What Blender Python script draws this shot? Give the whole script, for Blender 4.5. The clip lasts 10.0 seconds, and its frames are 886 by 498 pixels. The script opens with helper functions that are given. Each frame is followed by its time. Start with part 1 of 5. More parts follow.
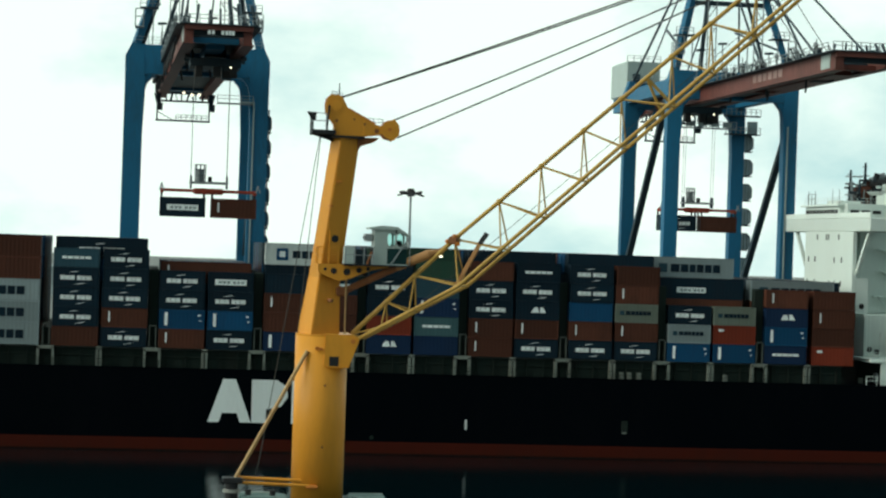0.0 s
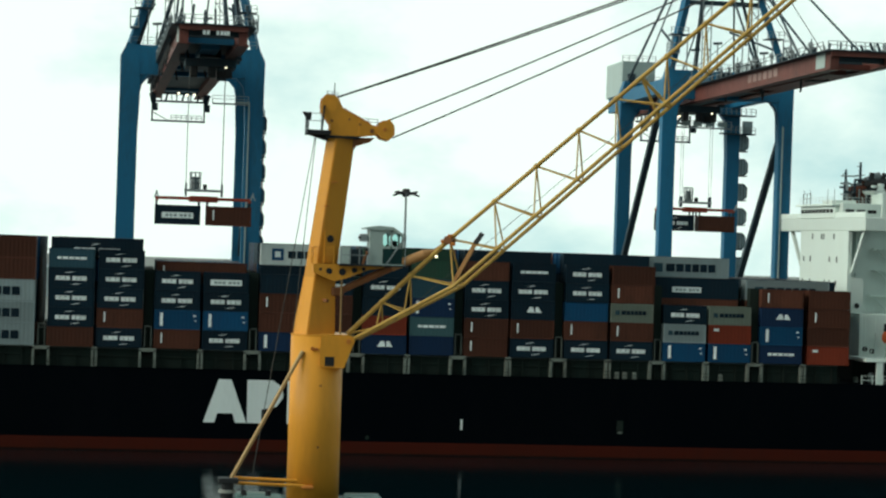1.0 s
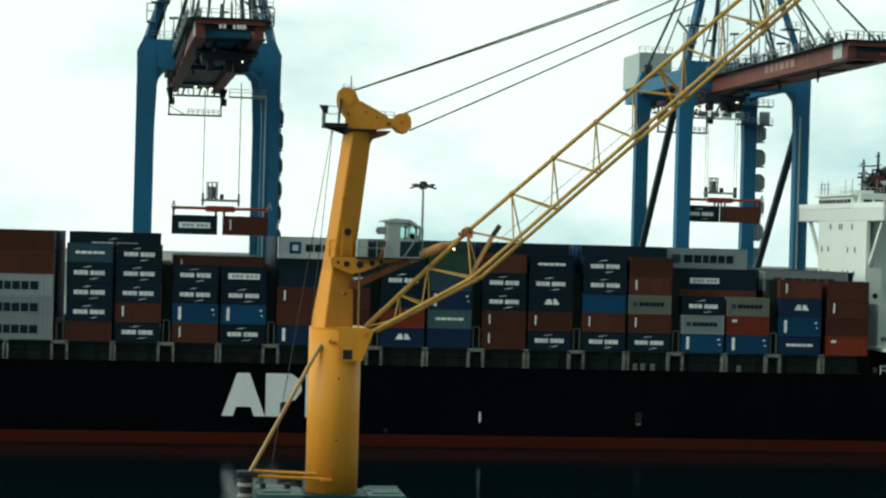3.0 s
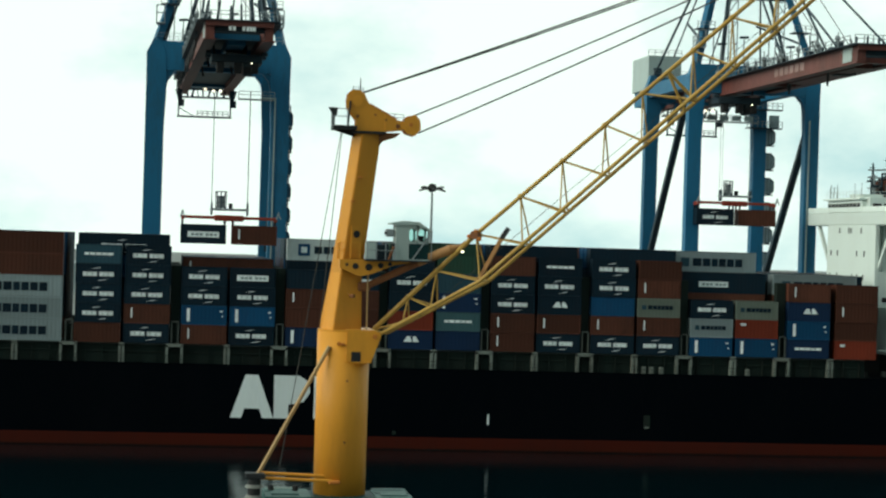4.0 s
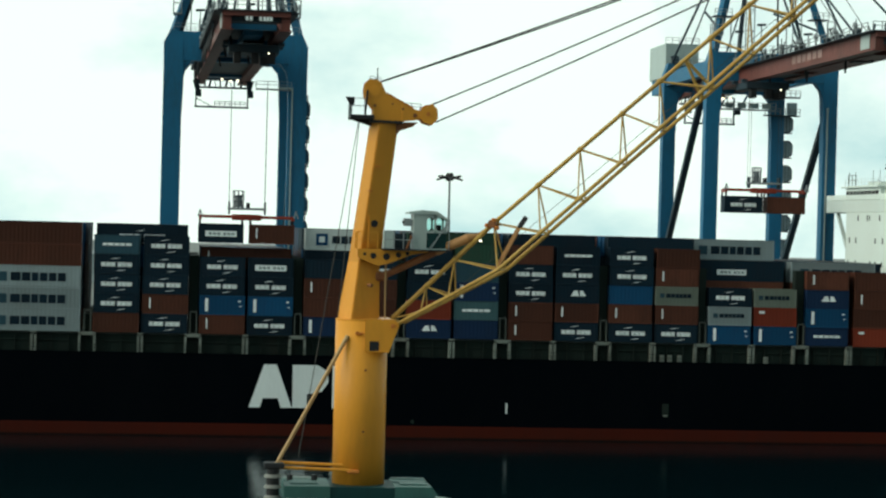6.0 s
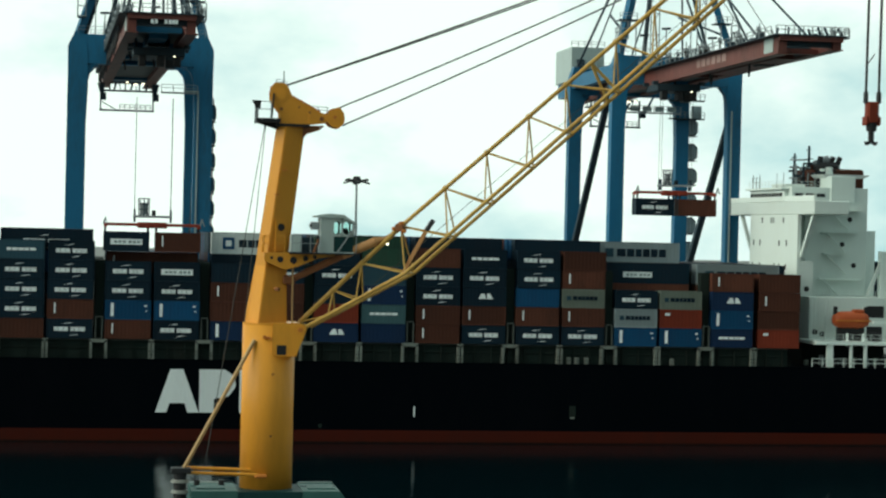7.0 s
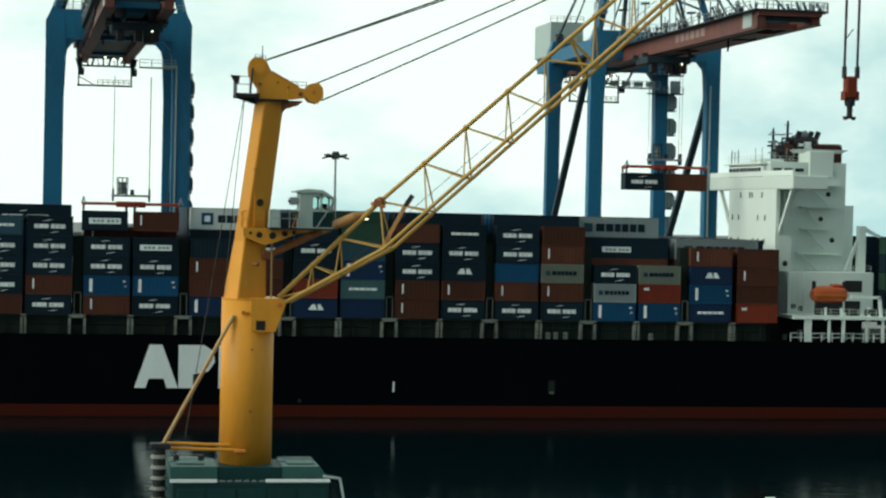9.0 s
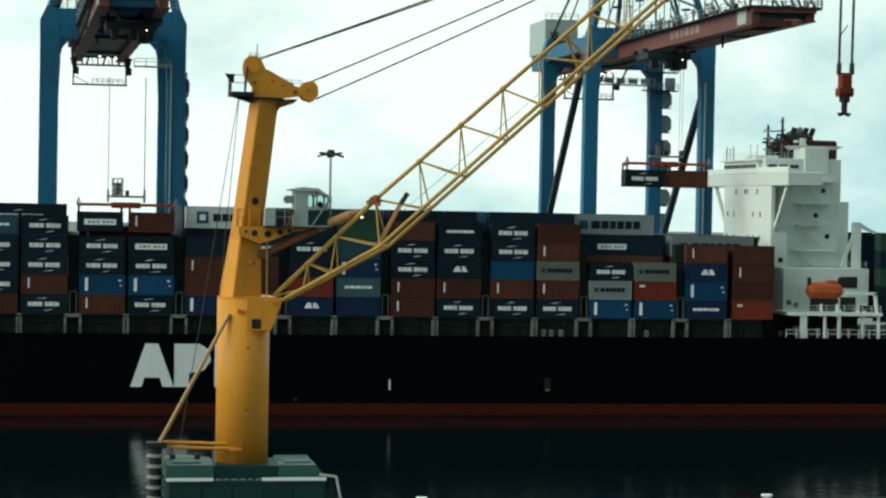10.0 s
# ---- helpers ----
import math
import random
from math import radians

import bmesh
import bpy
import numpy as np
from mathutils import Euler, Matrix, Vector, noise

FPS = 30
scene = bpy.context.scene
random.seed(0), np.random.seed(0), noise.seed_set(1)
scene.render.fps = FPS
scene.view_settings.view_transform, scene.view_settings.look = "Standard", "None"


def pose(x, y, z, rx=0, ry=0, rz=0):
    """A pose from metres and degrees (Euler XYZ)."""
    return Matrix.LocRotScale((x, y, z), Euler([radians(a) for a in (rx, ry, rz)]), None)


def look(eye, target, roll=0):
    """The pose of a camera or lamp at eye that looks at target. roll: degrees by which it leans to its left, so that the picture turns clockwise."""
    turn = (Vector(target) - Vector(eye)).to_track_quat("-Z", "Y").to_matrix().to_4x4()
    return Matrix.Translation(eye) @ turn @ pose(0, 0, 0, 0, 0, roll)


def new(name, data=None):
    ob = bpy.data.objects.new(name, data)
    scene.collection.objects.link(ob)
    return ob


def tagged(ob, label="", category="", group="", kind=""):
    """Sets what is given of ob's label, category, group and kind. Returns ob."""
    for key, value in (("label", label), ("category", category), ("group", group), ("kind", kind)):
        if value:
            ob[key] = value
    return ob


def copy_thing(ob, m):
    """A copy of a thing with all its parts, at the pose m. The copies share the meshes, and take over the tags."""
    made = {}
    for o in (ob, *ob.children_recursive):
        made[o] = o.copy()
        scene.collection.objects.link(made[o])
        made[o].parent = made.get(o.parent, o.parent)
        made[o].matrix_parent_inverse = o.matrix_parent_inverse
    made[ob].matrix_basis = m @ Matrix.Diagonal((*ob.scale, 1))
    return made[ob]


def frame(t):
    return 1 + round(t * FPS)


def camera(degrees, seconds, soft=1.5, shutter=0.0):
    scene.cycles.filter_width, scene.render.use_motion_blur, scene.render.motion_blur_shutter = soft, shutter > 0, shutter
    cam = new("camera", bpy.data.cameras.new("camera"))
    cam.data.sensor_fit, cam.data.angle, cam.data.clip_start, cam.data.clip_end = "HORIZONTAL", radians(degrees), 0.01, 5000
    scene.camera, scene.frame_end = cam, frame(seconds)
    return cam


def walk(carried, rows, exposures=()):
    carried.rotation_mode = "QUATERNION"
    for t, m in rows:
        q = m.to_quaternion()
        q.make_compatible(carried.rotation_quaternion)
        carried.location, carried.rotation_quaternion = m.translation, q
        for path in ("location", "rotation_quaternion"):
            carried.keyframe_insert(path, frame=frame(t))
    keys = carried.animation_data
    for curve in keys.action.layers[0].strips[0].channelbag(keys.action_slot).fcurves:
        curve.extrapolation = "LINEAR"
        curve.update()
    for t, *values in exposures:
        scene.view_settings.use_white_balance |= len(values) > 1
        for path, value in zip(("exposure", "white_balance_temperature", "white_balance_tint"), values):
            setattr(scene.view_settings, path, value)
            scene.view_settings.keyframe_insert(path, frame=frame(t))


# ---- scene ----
# A container terminal across a harbour basin. x runs along the ship, y away from the camera, water at z = 0.
EYE_HEIGHT = 28.8


def aim(yaw, pitch, roll):
    return pose(0, 0, EYE_HEIGHT, 90 + pitch, 0, -yaw) @ pose(0, 0, 0, 0, 0, roll)


cam = camera(24.57, 10.0, soft=2.3)
walk(cam, [
    (0.0, aim(8.408, -0.132, 1.983)),
    (0.5, aim(8.590, -0.100, 1.906)),
    (1.0, aim(8.538, -0.128, 1.906)),
    (1.5, aim(8.392, 0.015, 1.974)),
    (2.0, aim(8.337, -0.163, 1.754)),
    (2.5, aim(8.417, -0.237, 1.606)),
    (2.7, aim(8.133, -0.372, 1.500)),
    (3.8, aim(7.961, -0.287, 1.684)),
    (4.0, aim(7.804, -0.290, 1.781)),
    (4.5, aim(7.540, -0.373, 1.607)),
    (5.0, aim(7.647, -0.393, 1.547)),
    (5.2, aim(7.474, -0.328, 1.620)),
    (6.3, aim(7.309, -0.694, 1.534)),
    (6.5, aim(7.790, -0.701, 1.254)),
    (6.8, aim(9.072, -0.533, 1.119)),
    (7.0, aim(9.923, -0.452, 1.360)),
    (7.5, aim(10.617, -0.450, 1.789)),
    (8.0, aim(10.996, -0.898, 1.553)),
    (8.5, aim(10.145, -1.331, 0.923)),
    (9.0, aim(10.526, -1.139, 1.295)),
    (9.5, aim(10.886, -0.963, 1.205)),
    (10.0, aim(10.655, -1.199, 1.080)),
], [(0, 0.02, 6250, -3), (10, 0.02, 6250, -3)])

# ---- light ----
SUN_FROM = Vector((-0.86, -0.14, 0.46)).normalized()
world = bpy.data.worlds.new("overcast_sky")
scene.world = world
world.use_nodes = True
wn, wl = world.node_tree.nodes, world.node_tree.links
wn.clear()
w_out = wn.new("ShaderNodeOutputWorld")
w_bg = wn.new("ShaderNodeBackground")
w_sky = wn.new("ShaderNodeTexSky")
w_sky.sky_type = "NISHITA"
w_sky.sun_disc = False
w_sky.sun_elevation = math.asin(SUN_FROM.z)
w_sky.sun_rotation = math.atan2(SUN_FROM.x, SUN_FROM.y)
w_sky.dust_density = 0.2
w_sky.air_density = 1.2
w_sky.ozone_density = 4.0
w_co = wn.new("ShaderNodeTexCoord")
w_map = wn.new("ShaderNodeMapping")
w_map.inputs["Scale"].default_value = (2.2, 2.2, 4.2)
w_map.inputs["Location"].default_value = (0.35, 0.0, 0.4)
w_noise = wn.new("ShaderNodeTexNoise")
w_noise.inputs["Scale"].default_value = 2.6
w_noise.inputs["Detail"].default_value = 9
w_noise.inputs["Roughness"].default_value = 0.55
w_ramp = wn.new("ShaderNodeValToRGB")
w_ramp.color_ramp.elements[0].position = 0.30
w_ramp.color_ramp.elements[0].color = (0.45, 0.45, 0.45, 1)
w_ramp.color_ramp.elements[1].position = 0.52
w_ramp.color_ramp.elements[1].color = (1, 1, 1, 1)
w_cloud = wn.new("ShaderNodeMix")
w_cloud.data_type = "RGBA"
w_cloud.inputs["B"].default_value = (10.25, 10.75, 10.15, 1)
wl.new(w_co.outputs["Generated"], w_map.inputs["Vector"])
wl.new(w_map.outputs["Vector"], w_noise.inputs["Vector"])
wl.new(w_ramp.outputs["Color"], w_cloud.inputs["Factor"])
w_gain = wn.new("ShaderNodeVectorMath")
w_gain.operation = "MULTIPLY"
w_gain.inputs[1].default_value = (2.15, 3.4, 2.1)
w_up = wn.new("ShaderNodeVectorMath")
w_up.operation = "ADD"
w_up.inputs[1].default_value = (0.0, 0.0, 0.75)
w_unit = wn.new("ShaderNodeVectorMath")
w_unit.operation = "NORMALIZE"
wl.new(w_co.outputs["Generated"], w_up.inputs[0])
wl.new(w_up.outputs["Vector"], w_unit.inputs[0])
wl.new(w_unit.outputs["Vector"], w_sky.inputs["Vector"])
wl.new(w_sky.outputs["Color"], w_gain.inputs[0])
wl.new(w_gain.outputs["Vector"], w_cloud.inputs["A"])
# the cloud is brightest round the veiled sun and dims away from it
w_dir = wn.new("ShaderNodeVectorMath")
w_dir.operation = "DOT_PRODUCT"
w_dir.inputs[1].default_value = Vector((0.03, 0.96, 0.28)).normalized()
wl.new(w_co.outputs["Generated"], w_dir.inputs[0])
w_thin = wn.new("ShaderNodeMapRange")
w_thin.inputs["From Min"].default_value = 0.90
w_thin.inputs["From Max"].default_value = 0.97
w_thin.inputs["To Min"].default_value = -0.145
w_thin.inputs["To Max"].default_value = 0.06
wl.new(w_dir.outputs["Value"], w_thin.inputs["Value"])
w_cover = wn.new("ShaderNodeMath")
w_cover.operation = "ADD"
wl.new(w_noise.outputs["Fac"], w_cover.inputs[0])
wl.new(w_thin.outputs["Result"], w_cover.inputs[1])
wl.new(w_cover.outputs["Value"], w_ramp.inputs["Fac"])
w_fall = wn.new("ShaderNodeMapRange")
w_fall.inputs["From Min"].default_value = -0.5
w_fall.inputs["From Max"].default_value = 0.85
w_fall.inputs["To Min"].default_value = 0.50
w_fall.inputs["To Max"].default_value = 1.0
wl.new(w_dir.outputs["Value"], w_fall.inputs["Value"])
w_dim = wn.new("ShaderNodeVectorMath")
w_dim.operation = "SCALE"
wl.new(w_cloud.outputs["Result"], w_dim.inputs[0])
wl.new(w_fall.outputs["Result"], w_dim.inputs["Scale"])
wl.new(w_dim.outputs["Vector"], w_bg.inputs["Color"])
w_bg.inputs["Strength"].default_value = 0.1
wl.new(w_bg.outputs["Background"], w_out.inputs["Surface"])

sun = new("sun", bpy.data.lights.new("sun", "SUN"))
sun.data.energy = 2.5
sun.data.angle = radians(45)
sun.data.color = (1.0, 0.93, 0.82)
sun.matrix_world = look(SUN_FROM * 300, (0, 0, 0))


# ---- materials ----
def paint(name, color, rough=0.5, metal=0.0, dirt=(0.05, 0.04, 0.03), amount=0.35, scale=0.35, streak=1.0, bump=0.15, spread=0.12, gloss=0.25):
    """Weathered paint: two scales of stain, streaks that run down, a little tone from piece to piece."""
    m = bpy.data.materials.new(name)
    m.use_nodes = True
    n, l = m.node_tree.nodes, m.node_tree.links
    b = n["Principled BSDF"]
    co = n.new("ShaderNodeTexCoord")
    info = n.new("ShaderNodeObjectInfo")
    add = n.new("ShaderNodeVectorMath")
    add.operation = "ADD"
    l.new(co.outputs["Object"], add.inputs[0])
    scl = n.new("ShaderNodeVectorMath")
    scl.operation = "SCALE"
    scl.inputs[0].default_value = (37.0, 53.0, 19.0)
    l.new(info.outputs["Random"], scl.inputs["Scale"])
    l.new(scl.outputs["Vector"], add.inputs[1])
    mp = n.new("ShaderNodeMapping")
    mp.inputs["Scale"].default_value = (1.0, 1.0, 1.0 - 0.75 * streak)
    l.new(add.outputs["Vector"], mp.inputs["Vector"])
    big = n.new("ShaderNodeTexNoise")
    big.inputs["Scale"].default_value = scale
    big.inputs["Detail"].default_value = 5
    fine = n.new("ShaderNodeTexNoise")
    fine.inputs["Scale"].default_value = scale * 9
    fine.inputs["Detail"].default_value = 6
    fine.inputs["Roughness"].default_value = 0.65
    l.new(mp.outputs["Vector"], big.inputs["Vector"])
    l.new(mp.outputs["Vector"], fine.inputs["Vector"])
    mul = n.new("ShaderNodeMath")
    mul.operation = "MULTIPLY"
    l.new(big.outputs["Fac"], mul.inputs[0])
    l.new(fine.outputs["Fac"], mul.inputs[1])
    ramp = n.new("ShaderNodeMapRange")
    ramp.inputs["From Min"].default_value = 0.18
    ramp.inputs["From Max"].default_value = 0.42
    ramp.inputs["To Max"].default_value = amount
    l.new(mul.outputs["Value"], ramp.inputs["Value"])
    hsv = n.new("ShaderNodeHueSaturation")
    hsv.inputs["Color"].default_value = (*color, 1)
    val = n.new("ShaderNodeMapRange")
    val.inputs["To Min"].default_value = 1 - spread
    val.inputs["To Max"].default_value = 1 + spread
    l.new(info.outputs["Random"], val.inputs["Value"])
    l.new(val.outputs["Result"], hsv.inputs["Value"])
    mix = n.new("ShaderNodeMix")
    mix.data_type = "RGBA"
    mix.inputs["B"].default_value = (*dirt, 1)
    l.new(hsv.outputs["Color"], mix.inputs["A"])
    l.new(ramp.outputs["Result"], mix.inputs["Factor"])
    l.new(mix.outputs["Result"], b.inputs["Base Color"])
    rr = n.new("ShaderNodeMapRange")
    rr.inputs["To Min"].default_value = max(0.05, rough - 0.12)
    rr.inputs["To Max"].default_value = min(1, rough + 0.15)
    l.new(fine.outputs["Fac"], rr.inputs["Value"])
    l.new(rr.outputs["Result"], b.inputs["Roughness"])
    b.inputs["Metallic"].default_value = metal
    b.inputs["Specular IOR Level"].default_value = gloss
    bp = n.new("ShaderNodeBump")
    bp.inputs["Strength"].default_value = bump
    bp.inputs["Distance"].default_value = 0.03
    l.new(fine.outputs["Fac"], bp.inputs["Height"])
    l.new(bp.outputs["Normal"], b.inputs["Normal"])
    return m


RUST = (0.09, 0.04, 0.02)
M = {
    "hull_black": paint("hull_black", (0.0009, 0.0021, 0.0036), 0.7, amount=0.5, dirt=(0.003, 0.0042, 0.006), scale=0.08, gloss=0.02),
    "boot_red": paint("boot_red", (0.066, 0.011, 0.006), 0.7, gloss=0.05, amount=0.6, dirt=(0.04, 0.011, 0.008), scale=0.1),
    "weed": paint("weed", (0.022, 0.008, 0.006), 0.8, gloss=0.03, amount=0.6, dirt=(0.008, 0.009, 0.007), scale=0.25),
    "deck_grey": paint("deck_grey", (0.09, 0.10, 0.09), 0.7, amount=0.5),
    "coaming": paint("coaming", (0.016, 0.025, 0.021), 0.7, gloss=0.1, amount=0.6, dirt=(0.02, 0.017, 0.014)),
    "boom_faded": paint("boom_faded", (0.34, 0.22, 0.20), 0.6, amount=0.6, dirt=(0.16, 0.07, 0.06), scale=0.5),
    "bracket": paint("bracket", (0.19, 0.21, 0.185), 0.6, amount=0.45, dirt=RUST),
    "white": paint("white", (0.76, 0.82, 0.77), 0.45, amount=0.07, dirt=(0.36, 0.30, 0.24), scale=0.25),
    "lettering": paint("lettering", (0.87, 0.89, 0.88), 0.5, amount=0.15, dirt=(0.4, 0.4, 0.4)),
    "gantry_blue": paint("gantry_blue", (0.020, 0.138, 0.265), 0.5, amount=0.45, dirt=(0.03, 0.065, 0.09), scale=0.3),
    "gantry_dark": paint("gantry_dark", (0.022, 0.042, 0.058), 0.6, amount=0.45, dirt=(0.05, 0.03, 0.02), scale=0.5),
    "boom_red": paint("boom_red", (0.165, 0.050, 0.039), 0.55, amount=0.7, dirt=(0.065, 0.034, 0.028), scale=0.2),
    "spreader_red": paint("spreader_red", (0.30, 0.042, 0.02), 0.5, amount=0.3),
    "galvanised": paint("galvanised", (0.30, 0.32, 0.33), 0.5, metal=0.4, amount=0.3),
    "yellow": paint("yellow", (0.66, 0.275, 0.026), 0.42, amount=0.18, dirt=(0.24, 0.10, 0.02), scale=0.3),
    "jib_yellow": paint("jib_yellow", (0.47, 0.285, 0.065), 0.45, amount=0.45, dirt=(0.25, 0.13, 0.04), scale=0.5),
    "ram_brown": paint("ram_brown", (0.23, 0.085, 0.030), 0.55, amount=0.4, dirt=(0.10, 0.04, 0.02), scale=0.8),
    "ram_tan": paint("ram_tan", (0.40, 0.20, 0.075), 0.5, amount=0.4, dirt=(0.22, 0.09, 0.03), scale=0.7),
    "cage_grey": paint("cage_grey", (0.32, 0.38, 0.40), 0.55, amount=0.4, dirt=(0.05, 0.07, 0.08)),
    "faded_tan": paint("faded_tan", (0.40, 0.25, 0.11), 0.5, amount=0.4, dirt=(0.25, 0.13, 0.05), scale=0.6),
    "orange": paint("orange", (0.55, 0.18, 0.03), 0.45, amount=0.3, dirt=(0.2, 0.07, 0.02)),
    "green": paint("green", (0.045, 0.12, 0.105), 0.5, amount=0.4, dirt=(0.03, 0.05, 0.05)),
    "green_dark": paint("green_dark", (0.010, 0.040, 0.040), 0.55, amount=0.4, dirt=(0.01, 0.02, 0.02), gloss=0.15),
    "insulator": paint("insulator", (0.20, 0.20, 0.18), 0.5, amount=0.5, dirt=(0.06, 0.05, 0.04), scale=1.0),
    "cab_white": paint("cab_white", (0.40, 0.46, 0.44), 0.45, amount=0.25, dirt=(0.25, 0.25, 0.22)),
    "rope": paint("rope", (0.05, 0.052, 0.05), 0.6, amount=0.2),
    "dark": paint("dark", (0.018, 0.018, 0.02), 0.6, amount=0.2),
    "lifeboat": paint("lifeboat", (0.42, 0.085, 0.025), 0.4, amount=0.25, dirt=(0.3, 0.06, 0.02)),
    "concrete": paint("concrete", (0.20, 0.20, 0.19), 0.9, amount=0.5, dirt=(0.14, 0.13, 0.12), scale=0.06),
    "haze_tint": paint("haze_tint", (0.42, 0.46, 0.47), 0.95, amount=0.4, dirt=(0.33, 0.37, 0.38), scale=0.01),
    "c_navy": paint("c_navy", (0.006, 0.0175, 0.029), 0.5, amount=0.45, dirt=(0.015, 0.016, 0.022), gloss=0.1, spread=0.24),
    "c_brown": paint("c_brown", (0.090, 0.032, 0.020), 0.55, amount=0.55, dirt=(0.045, 0.020, 0.014), gloss=0.1, spread=0.36),
    "c_blue": paint("c_blue", (0.010, 0.062, 0.140), 0.5, amount=0.4, dirt=(0.02, 0.04, 0.09), gloss=0.1, spread=0.24),
    "c_white": paint("c_white", (0.60, 0.62, 0.60), 0.5, amount=0.3, dirt=(0.3, 0.3, 0.27)),
    "c_grey": paint("c_grey", (0.24, 0.28, 0.29), 0.5, amount=0.4, dirt=(0.16, 0.17, 0.16), spread=0.24),
    "c_royal": paint("c_royal", (0.010, 0.026, 0.068), 0.5, amount=0.4, dirt=(0.012, 0.02, 0.04), gloss=0.1, spread=0.2),
    "c_sea": paint("c_sea", (0.055, 0.105, 0.115), 0.5, amount=0.4, dirt=(0.03, 0.06, 0.07), gloss=0.1),
    "c_teal": paint("c_teal", (0.028, 0.062, 0.085), 0.5, amount=0.4, dirt=(0.03, 0.06, 0.07), gloss=0.1, spread=0.24),
    "c_red": paint("c_red", (0.21, 0.036, 0.018), 0.5, amount=0.4, dirt=(0.10, 0.025, 0.015), gloss=0.1, spread=0.24),
    "c_green": paint("c_green", (0.025, 0.06, 0.04), 0.55, amount=0.4, gloss=0.1, spread=0.24),
    "c_olive": paint("c_olive", (0.15, 0.17, 0.14), 0.55, amount=0.4, dirt=(0.1, 0.1, 0.07), spread=0.24),
}


def glass_material():
    m = bpy.data.materials.new("cab_glass")
    m.use_nodes = True
    b = m.node_tree.nodes["Principled BSDF"]
    b.inputs["Base Color"].default_value = (0.75, 0.9, 0.86, 1)
    b.inputs["Roughness"].default_value = 0.04
    b.inputs["Transmission Weight"].default_value = 1.0
    b.inputs["IOR"].default_value = 1.1
    return m


def lamp_material():
    m = bpy.data.materials.new("lamp_glow")
    m.use_nodes = True
    b = m.node_tree.nodes["Principled BSDF"]
    b.inputs["Emission Color"].default_value = (1.0, 0.85, 0.6, 1)
    b.inputs["Emission Strength"].default_value = 3.0
    return m


def water_material():
    m = bpy.data.materials.new("harbour_water")
    m.use_nodes = True
    n, l = m.node_tree.nodes, m.node_tree.links
    b = n["Principled BSDF"]
    b.inputs["Base Color"].default_value = (0.0006, 0.006, 0.008, 1)
    b.inputs["Roughness"].default_value = 0.10
    b.inputs["IOR"].default_value = 1.3
    co = n.new("ShaderNodeTexCoord")
    a = n.new("ShaderNodeTexNoise")
    a.inputs["Scale"].default_value = 0.5
    a.inputs["Detail"].default_value = 6
    l.new(co.outputs["Object"], a.inputs["Vector"])
    bp = n.new("ShaderNodeBump")
    bp.inputs["Strength"].default_value = 0.15
    bp.inputs["Distance"].default_value = 0.3
    l.new(a.outputs["Fac"], bp.inputs["Height"])
    l.new(bp.outputs["Normal"], b.inputs["Normal"])
    return m


M["glass"], M["water"], M["glow"] = glass_material(), water_material(), lamp_material()


# ---- mesh helpers ----
def thing(name, label, category, at=(0, 0, 0), group="", kind=""):
    e = new(name)
    e.location = at
    e.empty_display_size = 0.5
    return tagged(e, label, category, group, kind)


def part(name, bm, material, parent=None, label=""):
    me = bpy.data.meshes.new(name)
    bm.to_mesh(me)
    bm.free()
    me.materials.append(M[material])
    ob = new(name, me)
    if parent:
        ob.parent = parent
    if label:
        ob["label"] = label
    return ob


def box(bm, lo, hi, bevel=0.0):
    lo, hi = Vector(lo), Vector(hi)
    r = bmesh.ops.create_cube(bm, size=1, matrix=Matrix.LocRotScale((lo + hi) / 2, None, hi - lo))
    if bevel:
        edges = list({e for v in r["verts"] for e in v.link_edges})
        bmesh.ops.bevel(bm, geom=edges, offset=bevel, segments=1, affect="EDGES")
    return bm


def B(lo, hi, bevel=0.0):
    return box(bmesh.new(), lo, hi, bevel)


def beam(bm, p, q, w, h=None):
    """A square bar from p to q, w across and h high."""
    p, q = Vector(p), Vector(q)
    d = q - p
    m = Matrix.Translation((p + q) / 2) @ d.to_track_quat("Z", "Y").to_matrix().to_4x4()
    bmesh.ops.create_cube(bm, size=1, matrix=m @ Matrix.Diagonal((w, w if h is None else h, d.length, 1)))
    return bm


def tube(bm, p, q, r, r2=None, n=8):
    p, q = Vector(p), Vector(q)
    d = q - p
    m = Matrix.Translation((p + q) / 2) @ d.to_track_quat("Z", "Y").to_matrix().to_4x4()
    bmesh.ops.create_cone(bm, cap_ends=True, segments=n, radius1=r, radius2=r if r2 is None else r2, depth=d.length, matrix=m)
    return bm


def BM(p, q, w, h=None):
    return beam(bmesh.new(), p, q, w, h)


def T(p, q, r, r2=None, n=8):
    return tube(bmesh.new(), p, q, r, r2, n)


def prism(bm, outline, y0, y1):
    """An outline of (x, z) drawn out from y0 to y1."""
    a = [bm.verts.new((x, y0, z)) for x, z in outline]
    b = [bm.verts.new((x, y1, z)) for x, z in outline]
    bm.faces.new(a)
    bm.faces.new(b[::-1])
    for i in range(len(a)):
        j = (i + 1) % len(a)
        bm.faces.new((a[j], a[i], b[i], b[j]))
    bmesh.ops.recalc_face_normals(bm, faces=bm.faces)
    return bm


def railing(bm, pts, height=1.1, post=1.8, r=0.035):
    """A rail along the points, with posts and two bars."""
    for p, q in zip(pts, pts[1:]):
        p, q = Vector(p), Vector(q)
        n = max(1, round((q - p).length / post))
        for i in range(n + 1):
            a = p.lerp(q, i / n)
            beam(bm, a, a + Vector((0, 0, height)), r * 2)
        for z in (height, height * 0.55):
            beam(bm, p + Vector((0, 0, z)), q + Vector((0, 0, z)), r * 1.6)
    return bm


